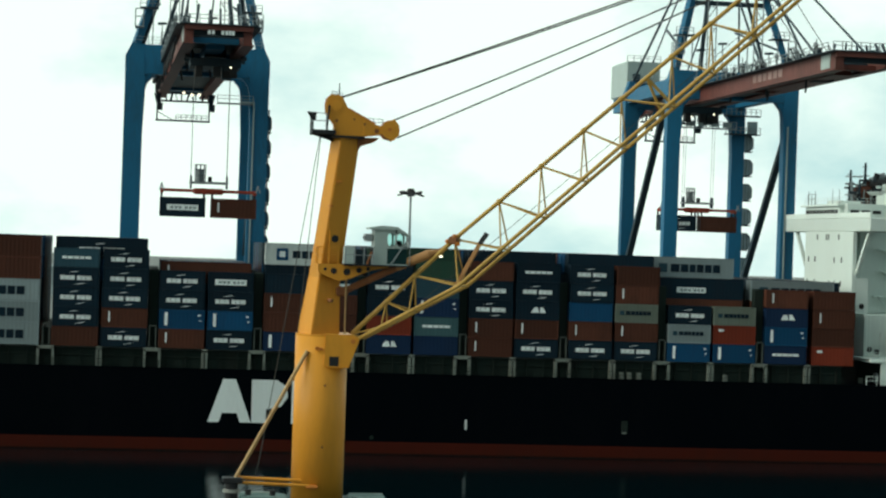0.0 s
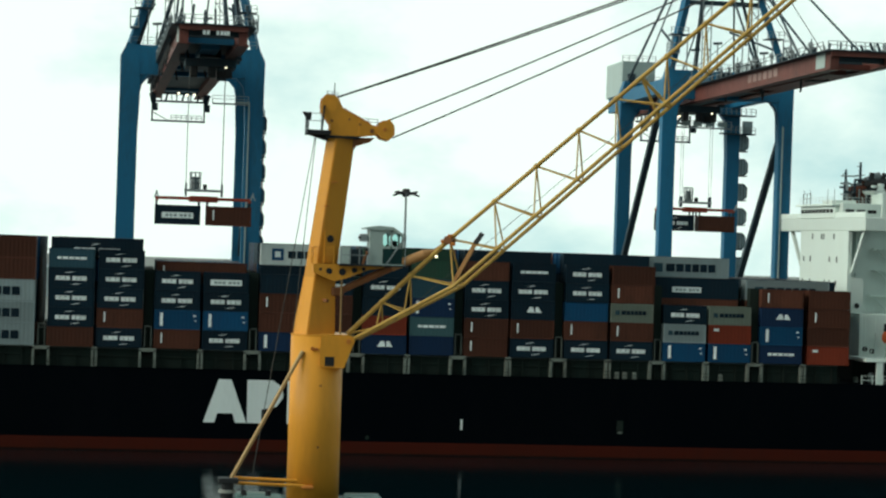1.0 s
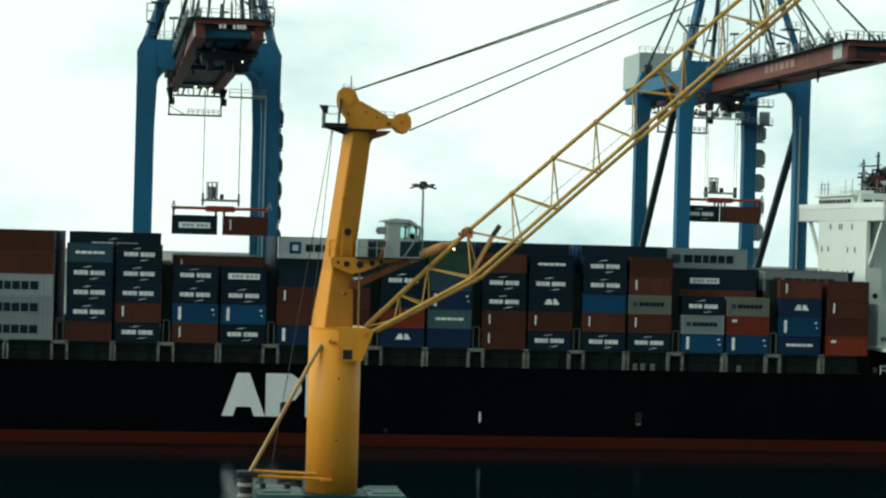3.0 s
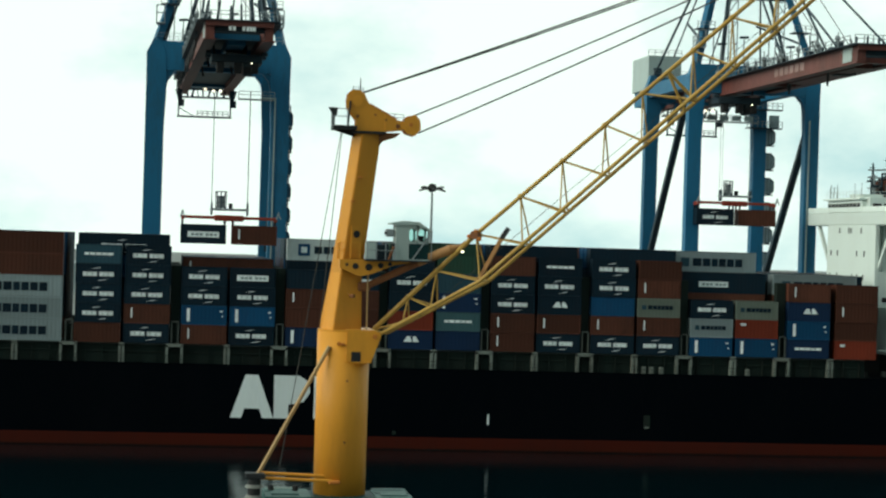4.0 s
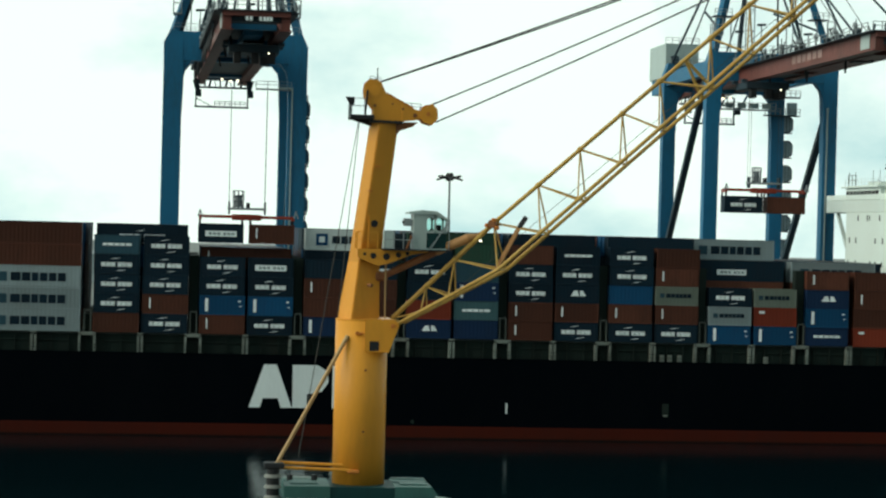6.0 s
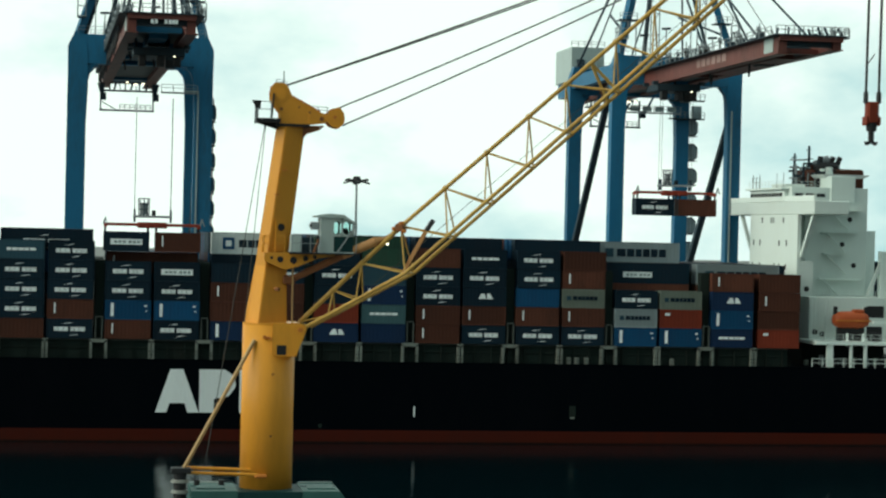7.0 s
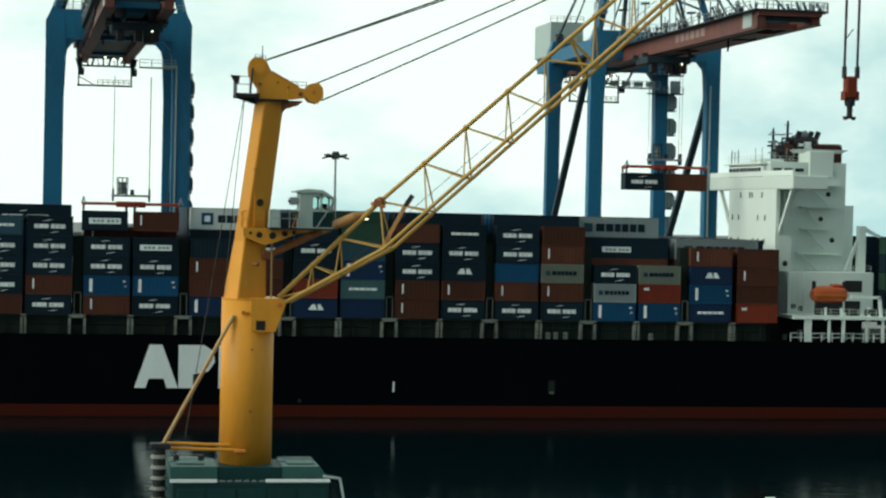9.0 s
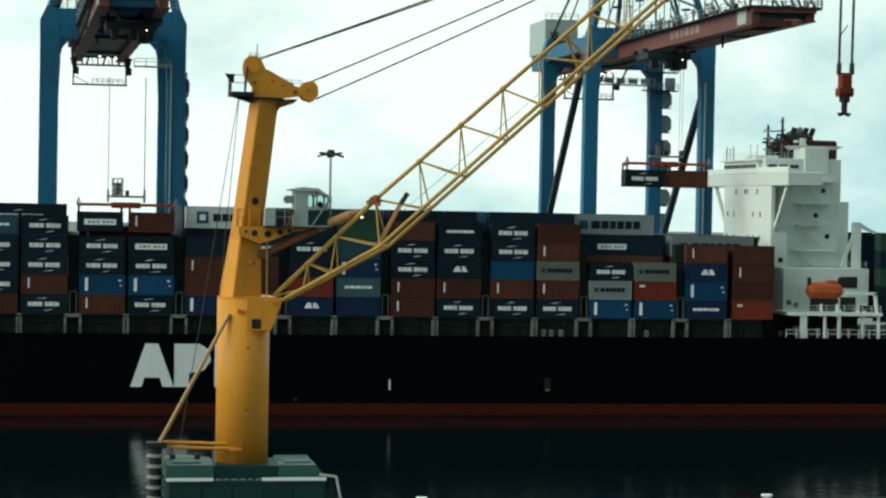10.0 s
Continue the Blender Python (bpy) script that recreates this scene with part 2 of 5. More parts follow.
# ---- water, quays, distance ----
def build_ground():
    bm = bmesh.new()
    bmesh.ops.create_grid(bm, x_segments=2, y_segments=2, size=2500)
    w = part("water", bm, "water")
    tagged(w, "dark calm harbour water", "water", kind="structure")
    q = part("pavement", B((-900, 312.5, -6), (1000, 2400, 3.2)), "concrete")
    tagged(q, "grey concrete container quay behind the ship", "quay", kind="structure")
    q2 = part("ground", B((-400, 100, -6), (500, 173.9, 3.0)), "concrete")
    tagged(q2, "grey concrete quay under the mobile crane", "quay", kind="structure")
    edge = part("kerb", B((-400, 173.3, 3.0), (500, 174.0, 3.04)), "concrete")
    tagged(edge, "pale concrete kerb along the quay edge", "kerb", kind="structure")


SHIP_Y = 274.0      # the near side of the hull
BAY0, PITCH = -12.25, 14.0
DECK, STOW = 10.95, 13.65


def build_ship():
    ship = thing("container_ship", "long black-hulled container ship with red boot topping lying at the quay", "ship", (0, SHIP_Y, 0))
    # half breadths along the length; the near side is straight amidships
    stations = [(-150, 2), (-135, 9), (-115, 15), (-90, 19.5), (-60, 20), (150, 20), (172, 17), (180, 14)]

    def strake(name, z0, z1, mat, flare=0.0, label=""):
        bm = bmesh.new()
        rings = []
        for x, hb in stations:
            f = flare * (1 - hb / 20)
            rings.append([bm.verts.new((x, 18.5 - hb * 0.925 + f, z0)), bm.verts.new((x, 18.5 - hb * 0.925, z1)),
                          bm.verts.new((x, 18.5 + hb * 0.925, z1)), bm.verts.new((x, 18.5 + hb * 0.925 - f, z0))])
        for a, b in zip(rings, rings[1:]):
            for i in range(4):
                j = (i + 1) % 4
                bm.faces.new((a[i], a[j], b[j], b[i]))
        bm.faces.new(rings[0][::-1])
        bm.faces.new(rings[-1])
        bmesh.ops.recalc_face_normals(bm, faces=bm.faces)
        return part(name, bm, mat, ship, label)

    strake("weed_line", -8, 0.2, "weed", 3, "dark weed and slime along the waterline")
    strake("boot_topping", 0.2, 1.75, "boot_red", 0.3, "faded red antifouling along the waterline")
    strake("hull", 1.75, DECK, "hull_black", 2, "black hull side")
    part("gunwale", B((-88, -0.05, DECK), (150, 0.25, DECK + 0.12)), "hull_black", ship)
    # white block marks on the side
    marks = [
        [(9.4, 3.95), (11.35, 9.75), (13.05, 9.75), (15.2, 3.95), (13.7, 3.95), (13.3, 5.2), (11.3, 5.2), (10.9, 3.95)],
        [(15.25, 3.95), (15.2, 9.75), (18.6, 9.75), (19.9, 8.9), (20.1, 7.5), (19.2, 6.2), (17.2, 5.8), (17.2, 3.95)],
        [(20.6, 3.95), (20.6, 9.75), (22.3, 9.75), (22.3, 5.4), (25.0, 5.4), (25.0, 3.95)],
    ]
    for o in marks:
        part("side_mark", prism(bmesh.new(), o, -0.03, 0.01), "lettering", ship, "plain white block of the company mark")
    part("draught_mark", B((44.35, -0.02, 3.6), (44.6, 0.01, 5.0)), "lettering", ship)
    part("pilot_recess", B((66.2, -0.03, 3.6), (67.1, 0.01, 5.3)), "coaming", ship)
    part("pilot_frame", B((66.35, -0.045, 3.5), (66.95, 0.0, 3.75)), "bracket", ship)
    part("fender_bar", B((66.0, -0.06, 5.3), (67.4, 0.0, 10.6)), "hull_black", ship)
    part("side_stain", T((31.6, -0.02, 2.3), (31.6, 0.0, 2.3), 0.3, n=8), "coaming", ship)
    for x in (65.8, 66.9, 68.3, 24.0, 80.6):
        part("deck_fitting", B((x, 0.35, DECK), (x + 0.6, 0.9, DECK + 1.0), 0.08), "bracket", ship)
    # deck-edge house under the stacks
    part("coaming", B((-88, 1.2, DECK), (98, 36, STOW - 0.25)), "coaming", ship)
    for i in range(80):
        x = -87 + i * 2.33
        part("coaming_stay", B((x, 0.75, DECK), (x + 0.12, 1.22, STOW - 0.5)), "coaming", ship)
    part("coaming_pipe", T((-88, 0.95, DECK + 1.5), (98, 0.95, DECK + 1.5), 0.07, n=8), "coaming", ship)
    part("hatch_cover", B((-88, 1.0, STOW - 0.25), (98, 36.2, STOW - 0.02)), "deck_grey", ship)
    for k in range(-5, 8):
        g = BAY0 + PITCH * k
        for x0, x1 in ((g - 1.15, g + 1.15), (g + 6.6, g + 7.4)):
            bm = bmesh.new()
            box(bm, (x0, 0.25, DECK), (x0 + 0.32, 1.2, STOW - 0.2))
            box(bm, (x1 - 0.32, 0.25, DECK), (x1, 1.2, STOW - 0.2))
            box(bm, (x0, 0.25, STOW - 0.45), (x1, 1.2, STOW - 0.02))
            part("stanchion", bm, "bracket", ship, "pale grey steel stanchion under the stacks")
        # lashing bridge between two bays
        bm = bmesh.new()
        for x in (g - 0.5, g + 0.35):
            box(bm, (x, 0.5, STOW), (x + 0.16, 0.75, STOW + 3.0))
        box(bm, (g - 0.5, 0.5, STOW + 2.85), (g + 0.51, 1.0, STOW + 3.0))
        part("lashing_bridge", bm, "deck_grey", ship)
        # solid dark panel added to fill the gap so no light shows through
        tall = 2.3 if k == 0 else 10.4
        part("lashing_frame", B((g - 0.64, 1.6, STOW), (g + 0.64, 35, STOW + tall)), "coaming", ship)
    bm = railing(bmesh.new(), [(-88, 0.1, DECK), (98, 0.1, DECK)], 1.1, 2.33, 0.03)
    part("deck_rail", bm, "coaming", ship)
    return ship


# ---- containers ----
CACHE = {}


def container(kind, color, mark, at):
    """kind 20 or 40 feet, low or high; the side faces -y, and the origin lies at the middle of the base."""
    key = (kind, color, mark)
    if key in CACHE:
        return copy_thing(CACHE[key], Matrix.Translation(at))
    length = 6.06 if kind[0] == 20 else 12.19
    high = 2.59 if kind[1] == "low" else 2.9
    names = {"c_navy": "dark navy", "c_brown": "oxide-brown", "c_blue": "bright blue", "c_grey": "pale grey", "c_white": "white", "c_royal": "deep blue", "c_sea": "sea-green", "c_teal": "grey-teal",
             "c_red": "orange-red", "c_green": "dark green", "c_olive": "grey-green"}
    extra = {"": "", "slim": " with a slim white mark", "dash": " with a short white dash", "two": " with white side lettering bars", "box": " with a framed white side panel", "bar": " with a white upright stripe",
             "one": " with a broad dark side mark", "peak": " with a white peaked mark", "dots": " with small white bars", "star": " with a blue square and dark mark"}
    c = thing("shipping_container", "%s steel %d-foot container%s" % (names[color], kind[0], extra[mark]), "container", at,
              "stacked containers")
    h, w = length / 2, 2.44
    bm = bmesh.new()
    n = 11 if kind[0] == 20 else 22
    # corrugated side sheets, near and far
    step = (length - 0.3) / n
    for y0, s in ((0.0, 1), (w, -1)):
        pts = []
        for i in range(n):
            x = -h + 0.15 + i * step
            for u, d in ((0, 0.045), (0.3, 0.045), (0.5, 0.030), (0.8, 0.030)):
                pts.append((x + u * step, y0 + s * d))
        pts.append((h - 0.15, y0 + s * 0.045))
        vs = [(bm.verts.new((x, y, 0.12)), bm.verts.new((x, y, high - 0.08))) for x, y in pts]
        for a, b in zip(vs, vs[1:]):
            bm.faces.new((a[0], b[0], b[1], a[1]) if s > 0 else (a[0], a[1], b[1], b[0]))
    box(bm, (-h + 0.1, 0.1, high - 0.1), (h - 0.1, w - 0.1, high - 0.03))
    box(bm, (-h + 0.04, 0.06, 0.08), (-h + 0.10, w - 0.06, high - 0.06))
    box(bm, (h - 0.10, 0.06, 0.08), (h - 0.04, w - 0.06, high - 0.06))
    part("side_sheet", bm, color, c)
    for z0, z1, nm in ((0.0, 0.15, "bottom_rail"), (high - 0.12, high - 0.01, "top_rail")):
        bm = B((-h + 0.1, 0.0, z0), (h - 0.1, 0.1, z1))
        box(bm, (-h + 0.1, w - 0.1, z0), (h - 0.1, w, z1))
        part(nm, bm, color, c)
    for x in (-h, h - 0.17):
        for y in (0, w - 0.17):
            part("corner_post", B((x, y, 0.1), (x + 0.17, y + 0.17, high - 0.1)), color, c)
            for z in (0, high - 0.12):
                part("corner_casting", B((x - 0.004, y - 0.006, z), (x + 0.18, y + 0.18, z + 0.12)), color, c)
    # door gear on the aft end
    for y in (0.55, 0.95, 1.49, 1.89):
        part("locking_bar", T((h - 0.02, y, 0.1), (h - 0.02, y, high - 0.1), 0.022, n=6), "galvanised", c)

    def mk(x0, x1, z0, z1, mat="lettering", nm="marking"):
        part(nm, B((x0, -0.012, z0), (x1, 0.03, z1)), mat, c)

    def word_blocks(x, width, z, tall, mat):
        """Plain solid bars where a long company mark stands."""
        unit = width / 6.3
        for w in (1.2, 1.05, 0.85, 0.95, 0.95, 1.0):
            mk(x, x + (w - 0.13) * unit, z, z + tall, mat)
            x += w * unit + 0.05 * unit

    def swoosh(x, z, s):
        part("marking", prism(bmesh.new(), [(x - 0.5 * s, z - 0.10), (x + 0.25 * s, z + 0.03), (x + 0.6 * s, z + 0.16), (x, z + 0.08)], -0.012, 0.03), "lettering", c)

    if mark == "two":
        k = 1 if kind[0] == 20 else 1.5
        for x0, x1 in ((-2.05, -1.5), (-1.44, -0.8), (-0.74, -0.2), (0.12, 0.62), (0.68, 1.22), (1.28, 2.0)):
            mk(x0 * k, x1 * k, 0.95, 1.52)
        mk(-2.0 * k, -0.25 * k, 1.0, 1.16)
        mk(0.15 * k, 1.95 * k, 1.3, 1.46)
        swoosh(-0.35, 1.98, 1.35)
        swoosh(0.5, 0.42, 1.35)
    elif mark == "box":
        o = 0.0 if kind[0] == 20 else -1.4
        mk(o - 2.1, o + 2.1, 0.85, 1.62)
        for x in (-1.6, -1.05, -0.5, 0.3, 0.85, 1.4):
            part("marking", B((o + x, -0.02, 1.08), (o + x + 0.4, 0.02, 1.38)), "c_grey", c)
    elif mark == "bar":
        mk(-h + 0.75, -h + 1.15, 0.45, high - 0.4)
        mk(h - 0.9, h - 0.55, 1.75, 1.95)
        mk(h - 0.7, h - 0.45, 1.1, 1.25)
    elif mark == "dash":
        mk(-h + 0.75, -h + 1.5, 1.75, 2.1)
    elif mark == "slim":
        mk(-h + 0.9, -h + 1.1, 0.75, high - 0.5)
    elif mark == "one":
        k = 1 if kind[0] == 20 else 2.05
        word_blocks(-1.5 * k, 3.6 * k, 1.35 - 0.26 * k, 0.54 * k, "c_navy")
        part("marking", B((-2.35 * k, -0.014, 1.35 - 0.3 * k), (-1.75 * k, 0.03, 1.35 + 0.3 * k)), "c_teal", c)
    elif mark == "star":
        part("marking", B((-4.6, -0.014, 0.65), (-3.0, 0.03, 2.25)), "c_blue", c, "blue square mark")
        part("marking", B((-4.2, -0.018, 1.05), (-3.4, 0.03, 1.85)), "lettering", c)
        word_blocks(-2.4, 6.2, 0.95, 1.0, "c_navy")
    elif mark == "peak":
        for q in ([(-0.9, 1.0), (-0.45, 1.75), (0.0, 1.75), (0.25, 1.0)], [(0.35, 1.0), (0.35, 1.75), (0.75, 1.75), (1.2, 1.0)]):
            part("marking", prism(bmesh.new(), q, -0.012, 0.03), "lettering", c)
    elif mark == "dots":
        for x0, x1 in ((-1.9, -1.3), (-1.2, -0.5), (-0.4, 0.3), (0.4, 1.0), (1.1, 1.9)):
            mk(x0, x1, 1.15, 1.5)
    CACHE[key] = c
    return c


def inner_container(color, at):
    key = ("inner", color)
    if key not in CACHE:
        bm = B((-6.0, 0.06, 0.08), (6.0, 2.38, 2.82))
        for x in (-6.095, 5.925):
            for y in (0, 2.27):
                box(bm, (x, y, 0), (x + 0.17, y + 0.17, 2.9))
        for y in (0, 2.3):
            box(bm, (-5.92, y, 0.0), (5.92, y + 0.13, 0.14))
            box(bm, (-5.92, y, 2.76), (5.92, y + 0.13, 2.89))
        CACHE[key] = part("shipping_container", bm, color)
        CACHE[key].location = at
        return tagged(CACHE[key], "plain weathered steel forty-foot container stowed in an inner row", "container", "stacked containers")
    return copy_thing(CACHE[key], Matrix.Translation(at))


L20, L40, H40 = (20, "low"), (40, "low"), (40, "high")
# each column from the deck up, two columns to a bay
STACKS = [
    ["c_brown:", "c_navy:two", "c_navy:two", "c_navy:two", "c_teal:dots"],
    ["c_navy:two", "c_brown:slim", "c_navy:two", "c_navy:two", "c_navy:two"],
    ["c_brown:slim", "c_blue:bar", "c_navy:two", "c_navy:two"],
    ["c_navy:two", "c_blue:bar", "c_navy:two", "c_navy:box"],
    ["c_royal:bar", "c_brown:", "c_brown:slim", "c_navy:"],
    ["c_royal:", "c_brown:", "c_brown:", "c_navy:two"],
    ["c_royal:peak", "c_red:", "c_navy:", "c_navy:two", "c_navy:"],
    ["c_royal:", "c_sea:dots", "c_royal:bar", "c_teal:", "c_green:"],
    ["c_brown:slim", "c_brown:slim", "c_navy:two", "c_navy:two", "c_brown:"],
    ["c_navy:two", "c_brown:slim", "c_navy:peak", "c_navy:two", "c_navy:dots"],
    ["c_navy:two", "c_brown:slim", "c_blue:", "c_navy:two", "c_navy:two"],
    ["c_navy:two", "c_brown:slim", "c_olive:one", "c_brown:slim", "c_brown:"],
    ["c_blue:bar", "c_grey:one", "c_navy:two"],
    ["c_blue:bar", "c_red:dash", "c_olive:one"],
    ["c_royal:dots", "c_blue:bar", "c_royal:peak", "c_brown:slim"],
    ["c_red:dash", "c_brown:", "c_brown:slim", "c_brown:"],
]


def build_containers():
    uneven = random.Random(7)
    for i, col in enumerate(STACKS):
        x = BAY0 + PITCH * (i // 2) + (3.76 if i % 2 == 0 else 10.24) + (0.4 if i == 15 else 0.0)
        for t, entry in enumerate(col):
            color, mark = entry.split(":")
            container(L20, color, mark, (x + uneven.uniform(-0.06, 0.06), SHIP_Y + 0.35 + uneven.uniform(0, 0.06), STOW + t * 2.6))
    # forty-foot high cubes: ahead of the first bay, and the second and third rows that show over the first
    rows = [(-1, 0.35, ["c_grey:one", "c_grey:one", "c_grey:one", "c_brown:", "c_brown:"]),
            (0, 2.95, ["c_navy:", "c_brown:", "c_navy:", "c_blue:", "c_navy:two"]),
            (1, 2.95, ["c_brown:", "c_navy:", "c_navy:", "c_brown:slim"]),
            (2, 2.95, ["c_brown:", "c_navy:", "c_brown:", "c_navy:", "c_white:star"]),
            (3, 2.95, ["c_navy:", "c_brown:", "c_blue:", "c_navy:", "c_green:"]),
            (4, 2.95, ["c_navy:", "c_brown:", "c_brown:", "c_navy:", "c_navy:"]),
            (5, 2.95, ["c_navy:", "c_blue:", "c_brown:", "c_navy:", "c_navy:"]),
            (6, 2.95, ["c_navy:", "c_brown:", "c_brown:", "c_navy:box"]),
            (6, 5.55, ["c_navy:", "c_brown:", "c_navy:", "c_brown:", "c_grey:one"]),
            (7, 2.95, ["c_brown:", "c_navy:", "c_brown:", "c_grey:one"])]
    for k, dy, col in rows:
        for t, entry in enumerate(col):
            color, mark = entry.split(":")
            shift = {(6, 2.95): -1.0, (6, 5.55): -1.7, (7, 2.95): -1.7}.get((k, dy), 0.0)
            container(H40, color, mark, (BAY0 + PITCH * k + 6.95 + shift, SHIP_Y + dy, STOW + t * 2.9))
    # rows further in, seen only through the gaps
    dice = random.Random(4)
    rest = []
    for k in range(-1, 8):
        for r in range(2, 13):
            if k == 6 and r == 2:
                continue
            for t in range(4 if k in (1, 6, 7) else 5):
                at = (BAY0 + PITCH * k + 6.95, SHIP_Y + 0.35 + 2.6 * r, STOW + t * 2.9)
                if r < 4:
                    inner_container(dice.choice(("c_navy", "c_brown", "c_navy", "c_blue")), at)
                else:
                    rest.append((at, dice.choice((0, 1, 0, 2))))
    bm = bmesh.new()
    for (x, y, z), slot in rest:
        n = len(bm.faces)
        box(bm, (x - 6.09, y + 0.02, z + 0.02), (x + 6.09, y + 2.42, z + 2.88))
        bm.faces.ensure_lookup_table()
        for face in bm.faces[n:]:
            face.material_index = slot
    stow = part("inner_stow", bm, "c_navy")
    stow.data.materials.append(M["c_brown"])
    stow.data.materials.append(M["c_blue"])
    tagged(stow, "block of navy, brown and blue containers in the far rows", "containers", kind="stuff")
    # aft of the deckhouse
    for x in (124.0, 138.0):
        for t, color in enumerate(("c_navy", "c_navy", "c_green", "c_navy", "c_green")):
            container(L40, color, "", (x, SHIP_Y + 6.5, STOW - 0.6 + t * 2.6))
    for t in range(5):
        container(L40, "c_navy", "", (123.35, SHIP_Y + 18, STOW - 0.6 + t * 2.6))


# ---- deckhouse ----
def build_deckhouse():
    d = thing("deckhouse", "white ship's accommodation block with bridge wings and radar masts", "deckhouse")
    part("lower_house", B((103.6, 282, 14.3), (116.8, 303, 20.8), 0.08), "white", d)
    # set-back block, its dark colour standing for the shade under the boat deck
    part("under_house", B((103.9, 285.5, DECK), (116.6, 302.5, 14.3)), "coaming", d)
    upper = part("upper_house", B((102.4, 287.5, 20.8), (114.3, 306, 36.9), 0.08), "white", d)
    part("aft_casing", B((114.3, 288, 20.8), (115.8, 304, 30.6)), "white", d)
    part("front_screen", B((101.8, 282.9, 20.8), (102.4, 304.3, 32.7), 0.04), "white", d)
    bridge = part("bridge", B((101.7, 289, 34.6), (108.5, 304.5, 36.5), 0.1), "white", d)
    wing = part("bridge_wing", B((101.8, 276.2, 32.7), (107.1, 314.4, 34.7), 0.12), "white", d)
    part("wing_bulwark", B((101.81, 276.25, 34.68), (102.0, 314.35, 35.45)), "white", d)
    part("roof", B((101.2, 288.4, 36.5), (109.2, 305.4, 36.75)), "white", d)
    for i in range(9):
        y = 289.6 + i * 1.65
        part("bridge_window", B((101.64, y, 35.45), (101.72, y + 1.3, 36.0)), "dark", bridge)
    for y0, y1, z1 in ((278.2, 283.4, 26.2), (310.8, 306.1, 27.5)):
        part("wing_brace", BM((102.6, y0, 32.7), (102.6, y1, z1), 0.5), "white", d)
    for i in range(3):
        part("bridge_window", B((102.9 + i * 1.7, 287.43, 35.45), (104.2 + i * 1.7, 287.52, 35.95)), "dark", bridge)
    part("roof_box", B((102.2, 290, 36.75), (105.4, 296, 37.35), 0.08), "white", d)
    part("porthole", T((103.4, 282.86, 21.9), (103.4, 282.93, 21.9), 0.4, n=14), "dark", d)
    part("screen_return", B((102.4, 282.92, 20.8), (104.3, 283.1, 26.0)), "white", d)
    part("screen_plate", B((104.2, 286.3, 24.2), (105.3, 287.5, 32.7)), "white", d)
    # small windows on the forward face, in three rows
    for z, ys in ((31.9, (290.5, 295.0, 296.0, 300.2)), (28.5, (289.0, 292.2, 301.0, 304.0)), (25.0, (289.2, 292.0, 294.2, 301.0, 304.4)), (22.0, (290, 296, 302))):
        for y in ys:
            y = y * 0.994
            w = part("window", B((101.76, y, z - 0.42), (101.81, y + 0.5, z + 0.42)), "dark", upper)
            part("frame", B((101.775, y - 0.08, z - 0.5), (101.805, y + 0.58, z + 0.5)), "white", w)
    # side decks with ladders
    for z, x0, x1 in ((33.6, 107.6, 112.8), (30.3, 107.0, 112.4), (27.1, 107.2, 111.2), (23.4, 106.6, 113.0)):
        deck = part("side_deck", B((x0, 286.2, z - 0.15), (x1, 287.5, z)), "white", d)
        part("deck_rail", railing(bmesh.new(), [(x0, 286.25, z), (x1, 286.25, z)], 1.0, 1.4, 0.02), "white", deck)
        part("ladder", BM((x0 + 0.6, 286.8, z), (x0 + 3.6, 286.8, z - 3.0), 0.5, 0.12), "white", d)
    for x, z in ((111.55, 32.2), (110.45, 28.5), (112.3, 25.4)):
        part("porthole", T((x, 287.45, z), (x, 287.52, z), 0.38, n=14), "dark", d)
    for x, z in ((105.6, 15.4), (104.5, 15.7)):
        part("porthole", T((x, 281.95, z), (x, 282.02, z), 0.4, n=14), "dark", d)
    part("house_rail", railing(bmesh.new(), [(104.4, 282.2, 20.8), (116.4, 282.2, 20.8)], 1.0, 1.4, 0.025), "white", d)
    part("roof_rail", railing(bmesh.new(), [(101.4, 304, 36.75), (101.4, 289, 36.75), (109, 289, 36.75)], 1.0, 1.5, 0.025), "white", d)
    part("boss", B((108.4, 287.2, 34.6), (112.2, 292, 38.6), 0.1), "white", d)
    # funnel
    f = part("funnel", B((111.5, 296, 36.9), (117.0, 303, 40.0), 0.3), "c_brown", d, "dark red funnel casing with black exhausts")
    part("funnel_top", B((109.6, 296.4, 39.2), (113.4, 302.6, 41.0), 0.6), "dark", f)
    for x, y, dx in ((110.4, 298, 0.3), (111.4, 299, -0.3), (112.3, 298, 0.4), (113.6, 299, 0.6)):
        part("exhaust_pipe", T((x, y, 40.4), (x + dx, y, 41.9), 0.42, n=10), "dark", f)
    part("funnel_wing", prism(bmesh.new(), [(107.6, 38.9), (115.2, 38.9), (114.2, 38.4), (108.2, 38.4)], 289, 294), "c_white", f)
    part("casing_front", B((107.8, 296.5, 36.9), (109.4, 302, 39.8), 0.2), "c_brown", f)
    # masts and aerials
    for x, y, top, w in ((106.5, 298, 42.3, 0.3), (108.8, 298, 43.5, 0.34), (107.6, 297, 40.6, 0.3), (110.0, 297, 41.4, 0.34)):
        m = part("radar_mast", T((x, y, 36.7), (x, y, top), w, w * 0.5), "gantry_dark", d)
        for k, z in enumerate((top - 0.7, top - 2.1)):
            part("crosstree", BM((x - 0.5 - 0.3 * k, y, z), (x + 0.3 + 0.4 * k, y, z + 0.1), 0.12), "gantry_dark", m)
        part("scanner", B((x - 0.9, y - 0.2, top - 2.9), (x + 0.6, y + 0.2, top - 2.6)), "gantry_dark", m)
    rig = random.Random(9)
